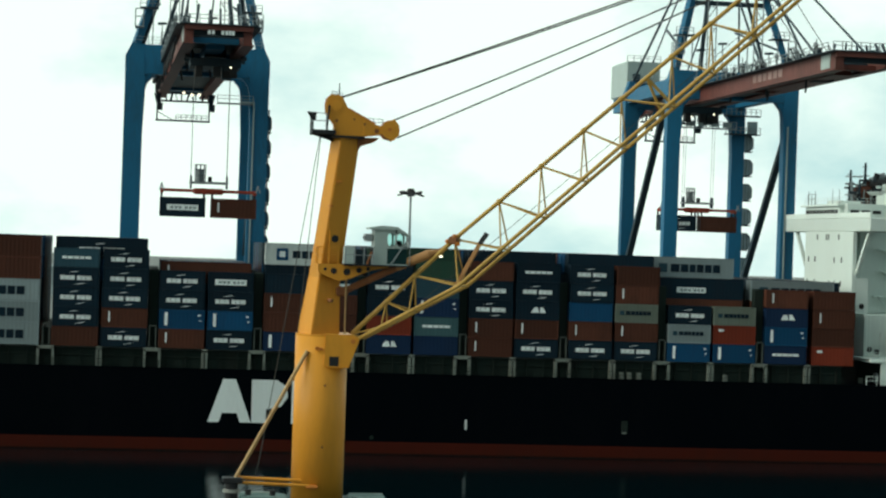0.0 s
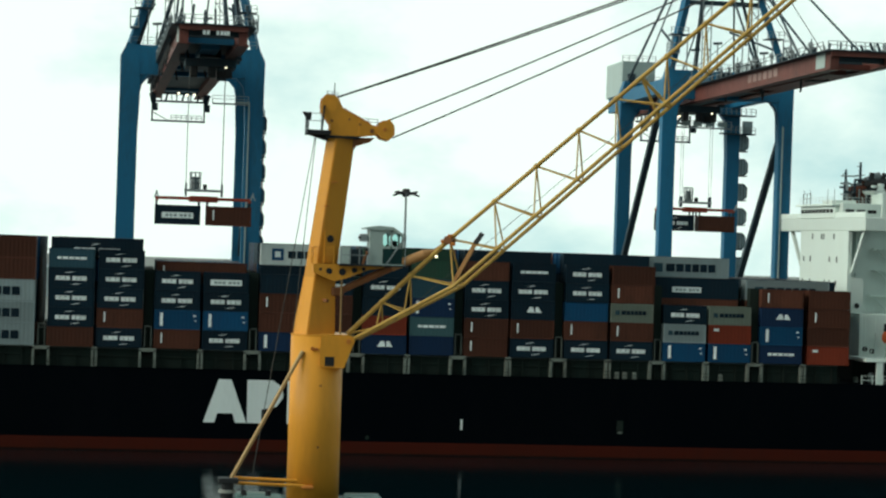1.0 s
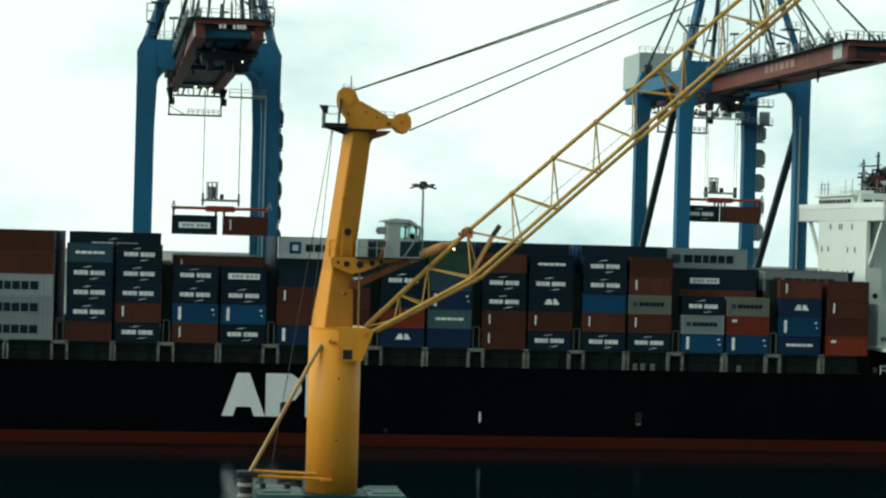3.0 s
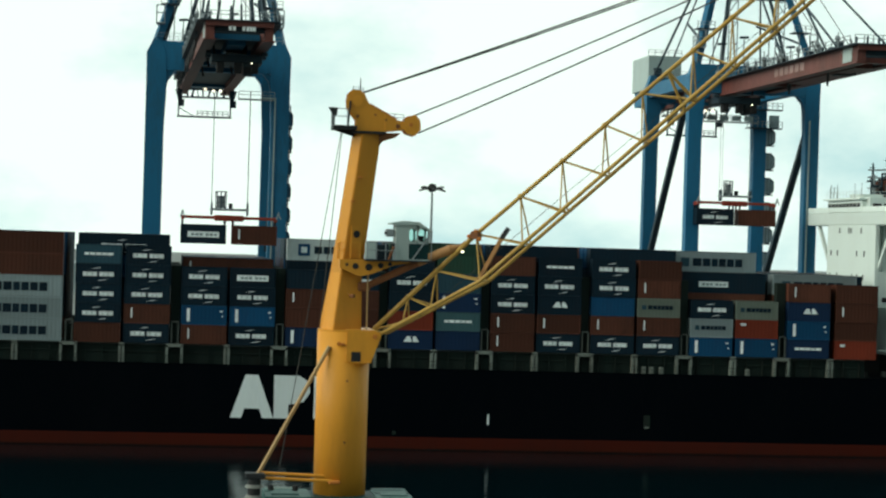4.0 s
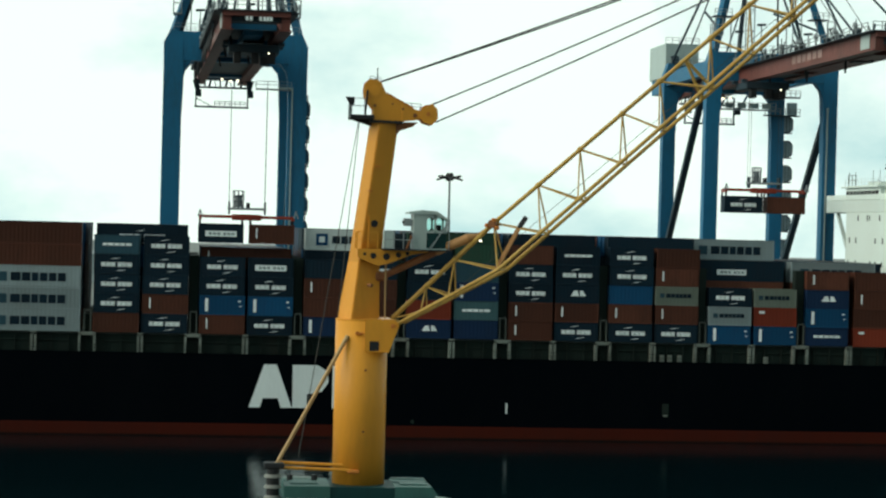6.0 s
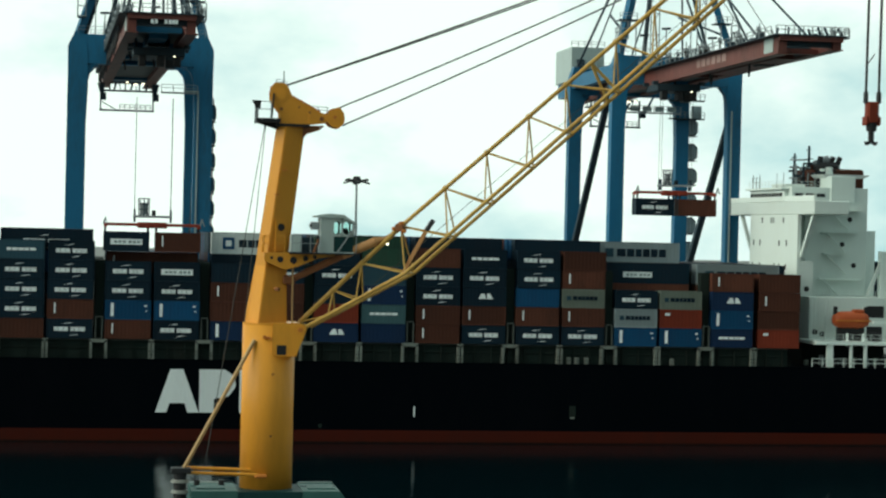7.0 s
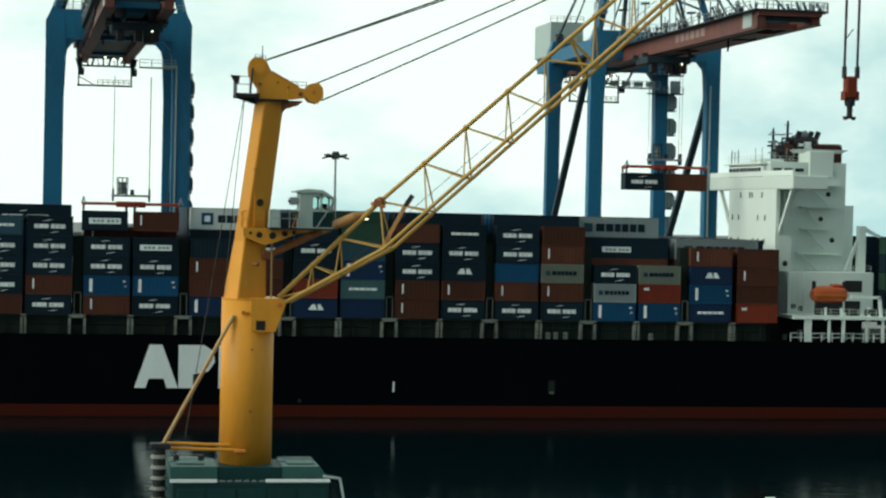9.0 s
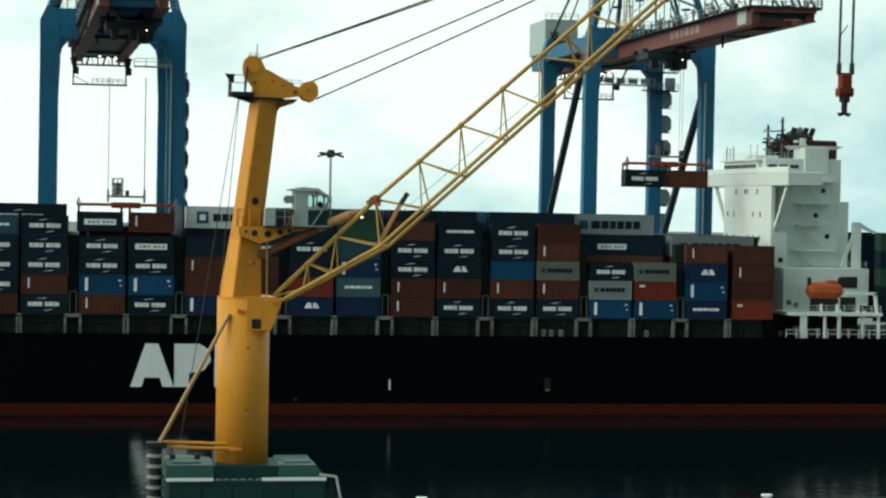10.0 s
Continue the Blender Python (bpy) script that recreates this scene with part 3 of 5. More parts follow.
    for i in range(22):
        x, y = rig.uniform(105.6, 111.5), rig.uniform(294.5, 300)
        z, h = rig.uniform(36.8, 39.6), rig.uniform(0.5, 2.0)
        part("aerial", BM((x, y, 36.6), (x + rig.uniform(-0.3, 0.3), y, z + h), rig.choice((0.1, 0.16, 0.3))), rig.choice(("gantry_dark", "dark", "galvanised")), d)
        if i % 2:
            part("mast_fitting", B((x - 0.4, y - 0.2, z + h - 0.3), (x + rig.uniform(0.2, 0.7), y + 0.2, z + h + 0.1), 0.05), rig.choice(("dark", "gantry_dark", "white")), d)
    for z in (38.4, 40.0, 41.2):
        part("mast_platform", B((105.9, 297.2, z), (109.6 - 0.5 * (z - 38.4), 298.6, z + 0.18)), "galvanised", d)
    part("uptake", T((109.6, 299, 36.9), (110.0, 299, 40.6), 0.8, 0.7, n=14), "c_brown", d)
    part("uptake_bend", T((110.0, 298.6, 40.5), (112.2, 298.6, 41.5), 0.75, 0.7, n=14), "galvanised", d)
    part("mast_brace", BM((106.4, 298, 37), (109.2, 298, 41), 0.15), "galvanised", d)
    part("radome", T((111, 295, 39.0), (111, 295, 40.2), 0.6, 0.5, n=12), "white", d)
    for y in (290, 293, 301, 304):
        part("aerial", T((102, y, 36.7), (102, y, 39.0), 0.05, n=5), "galvanised", d)
    part("aerial_frame", railing(bmesh.new(), [(101.9, 300.5, 36.75), (101.9, 304, 36.75)], 1.7, 1.7, 0.05), "galvanised", d)
    # provision crane behind the house
    part("provision_crane", B((115.0, 283.6, 20.8), (116.1, 284.7, 27.6)), "white", d)
    part("crane_arm", BM((115.5, 284, 27.2), (118.6, 284, 26.0), 0.4), "white", d)
    part("crane_brace", BM((115.2, 284, 26.0), (113.2, 284, 20.9), 0.45), "white", d)
    part("crane_brace", BM((116.0, 284, 27.4), (118.2, 284, 26.2), 0.25), "white", d)
    # boat deck
    part("boat_deck", B((101.9, 274.3, 14.25), (115.8, 282, 14.7)), "white", d)
    for x, z0, z1 in ((104.2, 16.4, 18.9), (109.9, 16.6, 20.2)):
        part("davit_arm", BM((x + 0.9, 279.2, 14.7), (x + 0.9, 279.0, z1 - 0.6), 0.3), "white", d)
    for i in range(12):
        part("deck_clutter", B((102.2 + i * 1.15, 279.5, DECK), (102.8 + i * 1.15, 280.2, DECK + 0.8 + (i * 5 % 4) * 0.35), 0.08), ("bracket", "dark", "galvanised")[i % 3], d)
    for i in range(6):
        part("pipe_run", T((104.0 + i * 0.5, 281.95, 14.7), (104.0 + i * 0.5, 281.95, 20.6), 0.04, n=6), "white", d)
    part("pipe_rail", railing(bmesh.new(), [(101.9, 274.5, 14.7), (115.6, 274.5, 14.7)], 1.0, 1.4, 0.03), "white", d)
    for x, w in ((103.6, 0.95), (107.1, 0.3), (109.2, 0.4), (112.8, 0.3), (115.2, 0.3)):
        part("deck_post", B((x, 274.5, DECK), (x + w, 274.9, 14.25)), "white", d)
    part("deck_rail", railing(bmesh.new(), [(101.4, 274.4, DECK), (117, 274.4, DECK)], 1.3, 1.5, 0.05), "white", d)
    for x in (107.0, 109.4, 113.6):
        part("davit_bracket", BM((x, 275.5, 14.1), (x + 0.5, 277, 15.8), 0.35), "white", d)
    bm = BM((110.8, 275.6, 17.5), (115.3, 275.6, 17.4), 0.4)
    beam(bm, (115.1, 275.6, 17.5), (115.5, 275.6, 14.1), 0.4)
    part("davit_frame", bm, "white", d)
    part("winch", B((113.6, 276, 14.7), (115.2, 277.5, 15.7), 0.1), "dark", d)
    part("locker", B((111.0, 276.5, 14.7), (112.6, 278, 15.9), 0.1), "dark", d)
    # flat dark plates on the wall, painted for the shade of open recesses
    for x0, z0, x1, z1 in ((112.4, 17.9, 115.0, 19.6), (112.4, 14.9, 114.8, 16.6)):
        part("opening", B((x0, 281.96, z0), (x1, 282.02, z1)), "dark", d)
    return d


def build_lifeboat():
    boat = thing("lifeboat", "orange enclosed lifeboat hanging on the white boat deck", "lifeboat", (108.05, 277.2, 16.2))
    bm = bmesh.new()
    bmesh.ops.create_uvsphere(bm, u_segments=20, v_segments=12, radius=1.0)
    for v in bm.verts:
        x, y, z = v.co
        taper = 1 - 0.18 * abs(x) ** 3
        v.co = (2.8 * math.copysign(abs(x) ** 0.5, x), 1.25 * y * taper, 1.45 + (1.3 if z > 0 else 1.15) * math.copysign(abs(z) ** 0.7, z) * taper)
    part("hull", bm, "lifeboat", boat)
    part("conning_tower", B((0.3, -0.7, 2.5), (1.9, 0.7, 3.05), 0.2), "lifeboat", boat)
    part("fender", B((-2.6, -1.34, 1.35), (2.6, -1.2, 1.55)), "orange", boat)
    for x in (-2.3, 2.3):
        part("fall_hook", B((x - 0.2, -0.3, 2.2), (x + 0.2, 0.3, 3.4)), "dark", boat)
    part("cradle", B((-2.0, -0.4, -1.4), (2.0, 0.4, 0.4)), "dark", boat)
    return boat


# ---- ship-to-shore gantries ----
FRONT, REAR, BOOM_Z = 316.0, 345.0, 53.0


def build_gantry(x0, x1, bx, stair_y, house, wide, TIP, skew, leg, rise, flight):
    g = thing("gantry_crane", "blue ship-to-shore gantry crane with a rust-red boom", "gantry crane", (0, 0, 0), "quay gantries")
    mid = (x0 + x1) / 2
    for x, s in ((x0, 1), (x1, -1)):
        for y in (FRONT, REAR):
            bm = bmesh.new()
            # a leg that widens towards its shoulder
            prism(bm, [(x - leg, 3.4), (x + leg, 3.4), (x + leg, 46), (x + leg + 0.25 if s > 0 else x + leg, 52), (x + leg + 0.05, 56.0), (x + 0.4, 58.2), (x - 0.4, 58.2), (x - leg - 0.05, 56.0),
                       (x - leg if s > 0 else x - leg - 0.25, 52), (x - leg, 46)], y - 1.0, y + 1.0)
            part("leg", bm, "gantry_blue", g)
            bm = bmesh.new()
            up = rise if y > FRONT else 0.0
            prism(bm, [(x + s * (leg - 0.1), 49.5 + up), (x + s * (leg - 0.1), 53.2 + up), (x + s * (leg + 1.5), 53.4 + up), (x + s * (leg + 0.5), 52.2 + up)], y - 0.8, y + 0.8)
            part("haunch", bm, "gantry_blue", g)
            for dy in (-2.2, 2.2):
                bogie = part("bogie", B((x - 0.6, y + dy - 1.6, 3.55), (x + 0.6, y + dy + 1.6, 4.9), 0.15), "gantry_dark", g)
                for w in (-0.9, 0.9):
                    part("wheel", T((x - 0.3, y + dy + w, 3.6), (x + 0.3, y + dy + w, 3.6), 0.4, n=14), "dark", bogie)
        part("sill_beam", BM((x, FRONT + 0.9, 8), (x, REAR - 0.9, 8), 1.6, 2.0), "gantry_blue", g)
        part("side_beam", BM((x, FRONT + 0.9, 55.4), (x, REAR - 0.9, 55.4), 1.6, 2.2), "gantry_blue", g)
        drop = 8.0 if s < 0 and not rise else 0.0
        part("brace", BM((x, REAR - 1, 26 - drop), (x, FRONT + 1, 57 - drop), 0.95), "gantry_dark", g)
    for y in (FRONT, REAR):
        up = rise if y > FRONT else 0.0
        part("portal_beam", BM((x0 + 0.6, y, 55.6 + up), (x1 - 0.6, y, 55.6 + up), 1.84, 4.5), "gantry_blue", g)
        part("beam_rail", railing(bmesh.new(), [(x0, y - 1.1, 57.9 + up), (x1, y - 1.1, 57.9 + up)], 1.1, 2.0, 0.04), "galvanised", g)
    # boom: two box girders with ties, walkways and clutter
    def along(dx, y, dz):
        return Vector((bx + skew * (y - TIP) + dx, y, BOOM_Z + dz))

    for s in (-1, 1):
        x = s * 3.7
        lift = 0.0 if s < 0 or rise else 0.7
        girder = part("girder", BM(along(x, TIP, 1.25 + lift / 2), along(x, 362, 1.25 + lift / 2), 1.1, 2.5 - lift), "boom_red", g)
        part("flange", BM(along(x, TIP, lift - 0.03), along(x, 362, lift - 0.03), 1.6, 0.16), "boom_red", girder)
        walkway = part("walkway", BM(along(x + s * 1.1, TIP, 2.25), along(x + s * 1.1, 360, 2.25), 1.1, 0.1), "gantry_dark", g)
        part("rail", railing(bmesh.new(), [along(x + s * 1.6, TIP, 2.3), along(x + s * 1.6, 360, 2.3)], 1.1, 2.4, 0.05), "galvanised", walkway)
        for i in range(9):
            y = TIP + 5 + i * 8.3
            a = along(x + s * 1.5, y, 2.3)
            part("floodlight", BM(a + Vector((0, 0, 1.0)), a + Vector((0, 0.5, 1.4)), 0.5), "galvanised", walkway)
            part("light_post", BM(a, a + Vector((0, 0, 2.0 + (i * 7 % 3) * 0.4)), 0.12), "galvanised", walkway)
            if i % 2:
                part("cable_drum", T(a + Vector((-s * 1.4, 2, 0.5)), a + Vector((-s * 0.7, 2, 0.5)), 0.5, n=12), "gantry_dark", walkway)
                part("davit", BM(a + Vector((-s * 1.2, 3.4, 0)), a + Vector((-s * 0.4, 3.9, 1.9)), 0.16), "dark", walkway)
    # dark colour on the foremost tie stands for the shaded end recess
    for i in range(14):
        y = TIP + 1 + i * 7.8
        part("tie_beam", BM(along(-3.7, y, 1.6), along(3.7, y, 1.6), 0.7, 1.2), "gantry_dark", g)
    under = "gantry_blue" if rise else "boom_red"
    # dark sheet added to stand for the shadowed space between the girders
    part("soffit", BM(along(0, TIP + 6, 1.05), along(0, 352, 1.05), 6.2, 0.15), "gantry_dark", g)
    part("soffit_beam", BM(along(0.2, TIP + 10, 0.6), along(0.2, TIP + 40, 0.6), 2.4, 0.8), under, g)
    for i in range(7):
        part("cable_hanger", BM(along(-2.6 + (i % 3) * 2.0, TIP + 16 + i * 6, 0.9), along(-2.2 + (i % 3) * 2.0, TIP + 18 + i * 6, -0.6), 0.25), "dark", g)
    part("end_plate", BM(along(-4.3, TIP - 0.3, 1.95), along(4.3, TIP - 0.3, 1.95), 0.5, 0.65), "boom_red", g)
    for dx, dy in ((0.0, 5.5), (0.3, 27), (-0.2, 48)):
        part("soffit_beam", BM(along(dx - 2.9, TIP + dy, 0.8), along(dx + 2.9, TIP + dy, 0.8), 1.2, 0.7), under, g)
    # plain dark block added to deepen the shade under the boom
    part("trolley_stop", BM(along(-0.6, TIP + 20, 0.5), along(2.2, TIP + 20, 0.5), 2.0, 1.0), "dark", g)
    part("end_platform", BM(along(-4.9, TIP + 0.6, 2.35), along(4.9, TIP + 0.6, 2.35), 3.0, 0.14), "gantry_dark", g)
    part("end_rail", railing(bmesh.new(), [along(-4.9, TIP - 0.8, 2.4), along(4.9, TIP - 0.8, 2.4), along(4.9, TIP + 2, 2.4)], 1.1, 1.2, 0.05), "galvanised", g)
    for x in (-4.4, -2.8, -1.2, 0.2, 1.6, 2.6, 4.6):
        part("sheave_frame", BM(along(x, TIP + 0.5, 2.4), along(x * 0.9, TIP + 1.2, (3.6 if rise else 2.9) + abs(math.sin(x * 3)) * (1.6 if rise else 0.7)), 0.26), "gantry_dark", g)
    for x in (-1.4, -0.9, 0.3, 0.8, 1.2, 1.6) if rise else ():
        part("name_plate", BM(along(x, TIP - 0.5, 1.36), along(x + 0.36, TIP - 0.5, 1.36), 0.04, 0.55), "lettering", g, "plain white bar on the boom end")
    for y in (TIP + 22, TIP + 24.4, TIP + 26.8, TIP + 29.2, TIP + 31.6, TIP + 34):
        part("name_plate", BM(along(-4.27, y, 1.3), along(-4.27, y + 1.7, 1.3), 0.04, 1.1), "boom_faded", g, "faded pale bar on the boom side")
    part("side_fairing", BM(along(-4.3, TIP + 2.0, 1.3), along(-4.3, TIP + 5.5, 1.3), 0.1, 2.0), "cab_white", g, "weathered white panel on the boom side")
    for dx, dz in ((-0.7, -0.35), (0.7, -0.6), (1.9, -0.5)):
        part("lamp", BM(along(dx, 343.5, dz), along(dx + 0.35, 343.5, dz), 0.25), "glow", g)
    if rise:
        # festooned cables along the outer side of the girder
        for i in range(16):
            y = TIP + 14 + i * 5.2
            loop = bmesh.new()
            pts = [along(-4.9, y + 5.2 * k / 6, 1.6 - (1.4 + 0.5 * (i % 3)) * math.sin(math.pi * k / 6)) for k in range(7)]
            for a, b in zip(pts, pts[1:]):
                tube(loop, a, b, 0.13, n=6)
            part("festoon_cable", loop, "dark", g)
            part("festoon_clip", BM(along(-4.9, y, 1.3), along(-4.9, y, 2.2), 0.3), "gantry_dark", g)
        for s in (-1, 1):
            part("rear_bracket", prism(bmesh.new(), [(bx + s * 4.0 + skew * (351 - TIP), BOOM_Z - 0.1), (bx + s * 5.2 + skew * (351 - TIP), BOOM_Z - 0.1), (bx + s * 4.6 + skew * (351 - TIP), BOOM_Z - 2.4), (bx + s * 4.1 + skew * (351 - TIP), BOOM_Z - 2.4)], 350, 352), "gantry_dark", g)
    # platform slung under the landward end
    slung = -0.45 if rise else 0.0
    for dx in (-4.2, 4.6):
        part("hanger", BM(along(slung + dx, 350, 0), along(slung + dx, 350, -4.7), 0.25), "gantry_dark", g)
        part("winch_box", BM(along(slung + dx - 0.1, 349.5, -2.4), along(slung + dx + 0.9, 349.5, -2.4), 1.2, 1.2), "gantry_dark", g)
    part("slung_beam", BM(along(slung - 4.4, 350, -4.7), along(slung + 4.8, 350, -4.7), 0.3), "gantry_dark", g)
    part("slung_rail", railing(bmesh.new(), [along(slung - 1.0, 350, -4.6), along(slung + 4.2, 350, -4.6)], 0.9, 0.9, 0.06), "galvanised", g)
    part("slung_stay", BM(along(slung - 4.2, 350, -3.2), along(slung - 1.6, 350, -4.6), 0.14), "gantry_dark", g)
    for dz, h in ((-1.25, 0.3), (0.15, 0.3)):
        part("rear_tie", BM(along(-4.8, 352, dz), along(4.8, 352, dz), 0.5, h), "gantry_dark", g)
    for i, dx in enumerate((-4.3, -3.1, -2.4, -1.2, -0.5, 0.4, 1.5, 1.9, 3.0, 4.1)):
        part("tie_post", BM(along(dx, 352, -1.2), along(dx + (i % 3 - 1) * 0.35, 352, 0.1), 0.12 + 0.1 * (i % 3)), "gantry_dark", g)
    # A-frame and stays
    apex = 83.0
    for s, x in ((-1, x0), (1, x1)):
        top = Vector((bx + s * 2.4, FRONT + 3, apex))
        part("mast_post", BM((x, FRONT, 57.5), top, 1.1), "gantry_blue", g)
        part("mast_leg", BM((x, REAR, 57.5), top, 0.8 if rise else 0.3), "gantry_dark", g)
        part("back_stay", T(top, along(s * 3.7, 360, 2.5), 0.14), "gantry_dark", g)
        for y, r in ((TIP + 9, 0.16), (TIP + 33, 0.18)):
            part("fore_stay", T(top, along(s * 3.7, y, 2.5), r), "gantry_dark", g)
            part("stay_lug", BM(along(s * 3.7, y - 1.0, 3.0), along(s * 3.7, y + 1.0, 3.0), 0.6, 1.1), "gantry_dark", g)
        part("hoist_rope", T(top + Vector((0, 0, 1)), along(s * 1.8, TIP + 18, 2.6), 0.06), "rope", g)
        part("inner_post", BM((x - s * 4.2, FRONT, 57.9), (bx + s * 2.8, FRONT + 1, 72), 0.5), "gantry_dark", g)
        ladder = bmesh.new()
        for i in range(9):
            z = 58 + i * 1.7
            beam(ladder, (x - s * 5.2, FRONT - 0.6, z), (x - s * 6.4, FRONT - 0.6, z + 1.7 * (i % 2)), 0.12)
        for dx in (5.1, 6.5):
            beam(ladder, (x - s * dx, FRONT - 0.6, 58), (x - s * dx, FRONT - 0.6, 73), 0.14)
        part("ladder_tower", ladder, "galvanised", g)
        part("side_platform", B((min(x - s * 1.2, x + s * 0.1), FRONT - 1.6, 60.4), (max(x - s * 1.2, x + s * 0.1), FRONT + 1.6, 60.6)), "galvanised", g)
        part("platform_rail", railing(bmesh.new(), [(x + s * 0.1, FRONT - 1.6, 60.6), (x + s * 0.1, FRONT + 1.6, 60.6)], 1.8, 1.1, 0.06), "galvanised", g)
        part("floodlight_frame", railing(bmesh.new(), [(x - s * 1.1, FRONT - 1.6, 60.6), (x + s * 0.1, FRONT - 1.6, 60.6)], 2.6, 0.9, 0.09), "galvanised", g)
    for z in (69.0, 76.0, 82.6):
        k = (z - 57.5) / (apex - 57.5)
        a = x0 + (bx - 2.4 - x0) * k
        b = x1 + (bx + 2.4 - x1) * k
        part("cross_beam", BM((a, FRONT + 3 * k, z), (b, FRONT + 3 * k, z), 0.7), "gantry_dark", g)
    for s, x in ((-1, x0), (1, x1)):
        for k, (dx, h) in enumerate(((2.6, 5.5), (4.0, 3.2), (7.6, 4.4))):
            px = x - s * dx
            part("lamp_arm", BM((px, FRONT - 0.8, 57.9), (px, FRONT - 0.8, 57.9 + h), 0.16), "galvanised", g)
            part("lamp_head", BM((px - 0.7, FRONT - 0.8, 57.9 + h), (px + 0.7, FRONT - 0.8, 58.0 + h), 0.35), "gantry_dark", g)
            part("cabinet", B((px - 0.5, REAR - 1.2, 57.9), (px + 0.6, REAR, 59.2 + k * 0.4), 0.05), "cab_white", g)
        for z in (63.5, 70.0):
            w = (z - 57.5) / (apex - 57.5)
            px = x + (bx + s * 2.4 - x) * w
            part("mast_platform", B((px - 1.4, FRONT + 3 * w - 1.3, z), (px + 1.4, FRONT + 3 * w + 1.3, z + 0.14)), "gantry_dark", g)
            part("mast_rail", railing(bmesh.new(), [(px - 1.4, FRONT + 3 * w - 1.3, z + 0.1), (px + 1.4, FRONT + 3 * w - 1.3, z + 0.1)], 1.1, 0.9, 0.05), "galvanised", g)
        part("mast_strut", BM((x - s * 1.0, FRONT + 0.4, 61.5), (x - s * 3.6, REAR - 9, 66.5), 0.3), "gantry_dark", g)
    # stairs up the landward leg
    sx = x1 + leg
    for i in range(int(44 / flight)):
        z = 8.0 + i * flight
        part("landing", B((sx, stair_y - 1.0, z), (sx + wide, stair_y + 1.0, z + 0.15)), "gantry_dark", g)
        hoop = [(sx, z + 0.2), (sx + wide * 0.6, z + 0.2), (sx + wide, z + 0.7), (sx + wide, z + flight * 0.55), (sx + wide * 0.6, z + flight * 0.7), (sx, z + flight * 0.7)]
        cage = part("cage_panel", prism(bmesh.new(), hoop, stair_y - 0.85, stair_y + 0.85), "gantry_blue" if rise else "cage_grey", g)
        rim = bmesh.new()
        for a, b in zip(hoop, hoop[1:]):
            beam(rim, (a[0], stair_y - 0.9, a[1]), (b[0], stair_y - 0.9, b[1]), 0.14)
        for k in (0.3, 0.65):
            beam(rim, (sx + wide * k, stair_y - 0.88, z + 0.25), (sx + wide * k, stair_y - 0.88, z + flight * 0.7), 0.07)
        part("cage_rim", rim, "gantry_dark", cage)
        part("stair_flight", BM((sx + 0.15, stair_y - 0.9, z + 0.1), (sx + 0.25, stair_y + 0.9, z + flight), 0.25, 0.3), "galvanised", g)
    # pale strip up the inner side of the quay leg
    part("cable_tray", B((x1 - leg + 0.45, FRONT - 1.2, 6), (x1 - leg + 0.68, FRONT - 1.0, 49.5)), "cab_white", g)
    if rise:
        part("cable_tray", B((x1 - leg - 1.6, FRONT - 1.2, 49.5), (x1 - leg + 0.68, FRONT - 1.0, 49.75)), "cab_white", g)
    # winches, lamps, cable coils and hand gear along the boom top
    gear = random.Random(int(TIP))
    for i in range(46):
        side = gear.choice((-1, 1))
        a = along(side * gear.uniform(3.2, 5.2), gear.uniform(TIP + 1, TIP + 62), 2.35)
        kind = i % 4
        if kind == 0:
            part("gear_box", BM(a + Vector((0, 0, 0.35)), a + Vector((0, gear.uniform(0.5, 1.4), 0.4)), gear.uniform(0.5, 0.9), gear.uniform(0.5, 0.9)), "gantry_dark", g)
        elif kind == 1:
            part("cable_coil", T(a + Vector((-0.15, 0, 0.5)), a + Vector((0.15, 0, 0.5)), gear.uniform(0.35, 0.6), n=12), "dark", g)
        elif kind == 2:
            part("swan_neck", tube(T(a, a + Vector((0.2, 0, gear.uniform(1.0, 1.9))), 0.09, n=6), a + Vector((0.2, 0, 1.0)), a + Vector((gear.uniform(-0.9, 0.9), 0.3, 1.5)), 0.09, n=6), "gantry_dark", g)
        else:
            part("lamp_bracket", BM(a, a + Vector((gear.uniform(-0.5, 0.5), 0.4, gear.uniform(0.9, 1.6))), 0.2), "galvanised", g)
    # machinery house on the landward end
    hx, hw = house
    box_house = part("machinery_house", B((hx, 350, 56.2), (hx + hw, 362, 62.2), 0.1), "cab_white", g, "pale grey machinery house")
    part("house_base", B((hx + 0.4, 350.5, 53.6), (hx + hw - 0.4, 361.5, 56.2)), "gantry_blue", box_house)
    part("roof_rail", railing(bmesh.new(), [(hx, 350, 62.2), (hx + hw, 350, 62.2)], 1.0, 1.3, 0.05), "galvanised", box_house)
    part("vent", B((hx + 1, 349.9, 58), (hx + 2.4, 350.05, 60)), "gantry_dark", box_house)
    start, wy, wz = (x1 - 6.5, FRONT - 2, 49.2) if wide < 1 else (x0 + 2.0, REAR - 3, 50.4)
    walkway = part("lower_walkway", B((start, wy, wz), (x1 - 1, wy + 1.2, wz + 0.2)), "galvanised", g)
    part("walkway_rail", railing(bmesh.new(), [(start, wy, wz + 0.2), (x1 - 1, wy, wz + 0.2)], 1.1, 1.6, 0.05), "galvanised", walkway)
    if wide > 1:
        for i in range(7):
            part("rail_panel", B((start + 0.6 + i * 2.2, wy - 0.03, wz + 0.3), (start + 2.2 + i * 2.2, wy + 0.03, wz + 1.2)), "cab_white", walkway)
        for z in (49.6, 52.8):
            deck = part("leg_platform", B((x1 - leg - 1.6, REAR - 2.4, z), (x1 + leg + 2.4, REAR - 1.02, z + 0.2)), "gantry_dark", g)
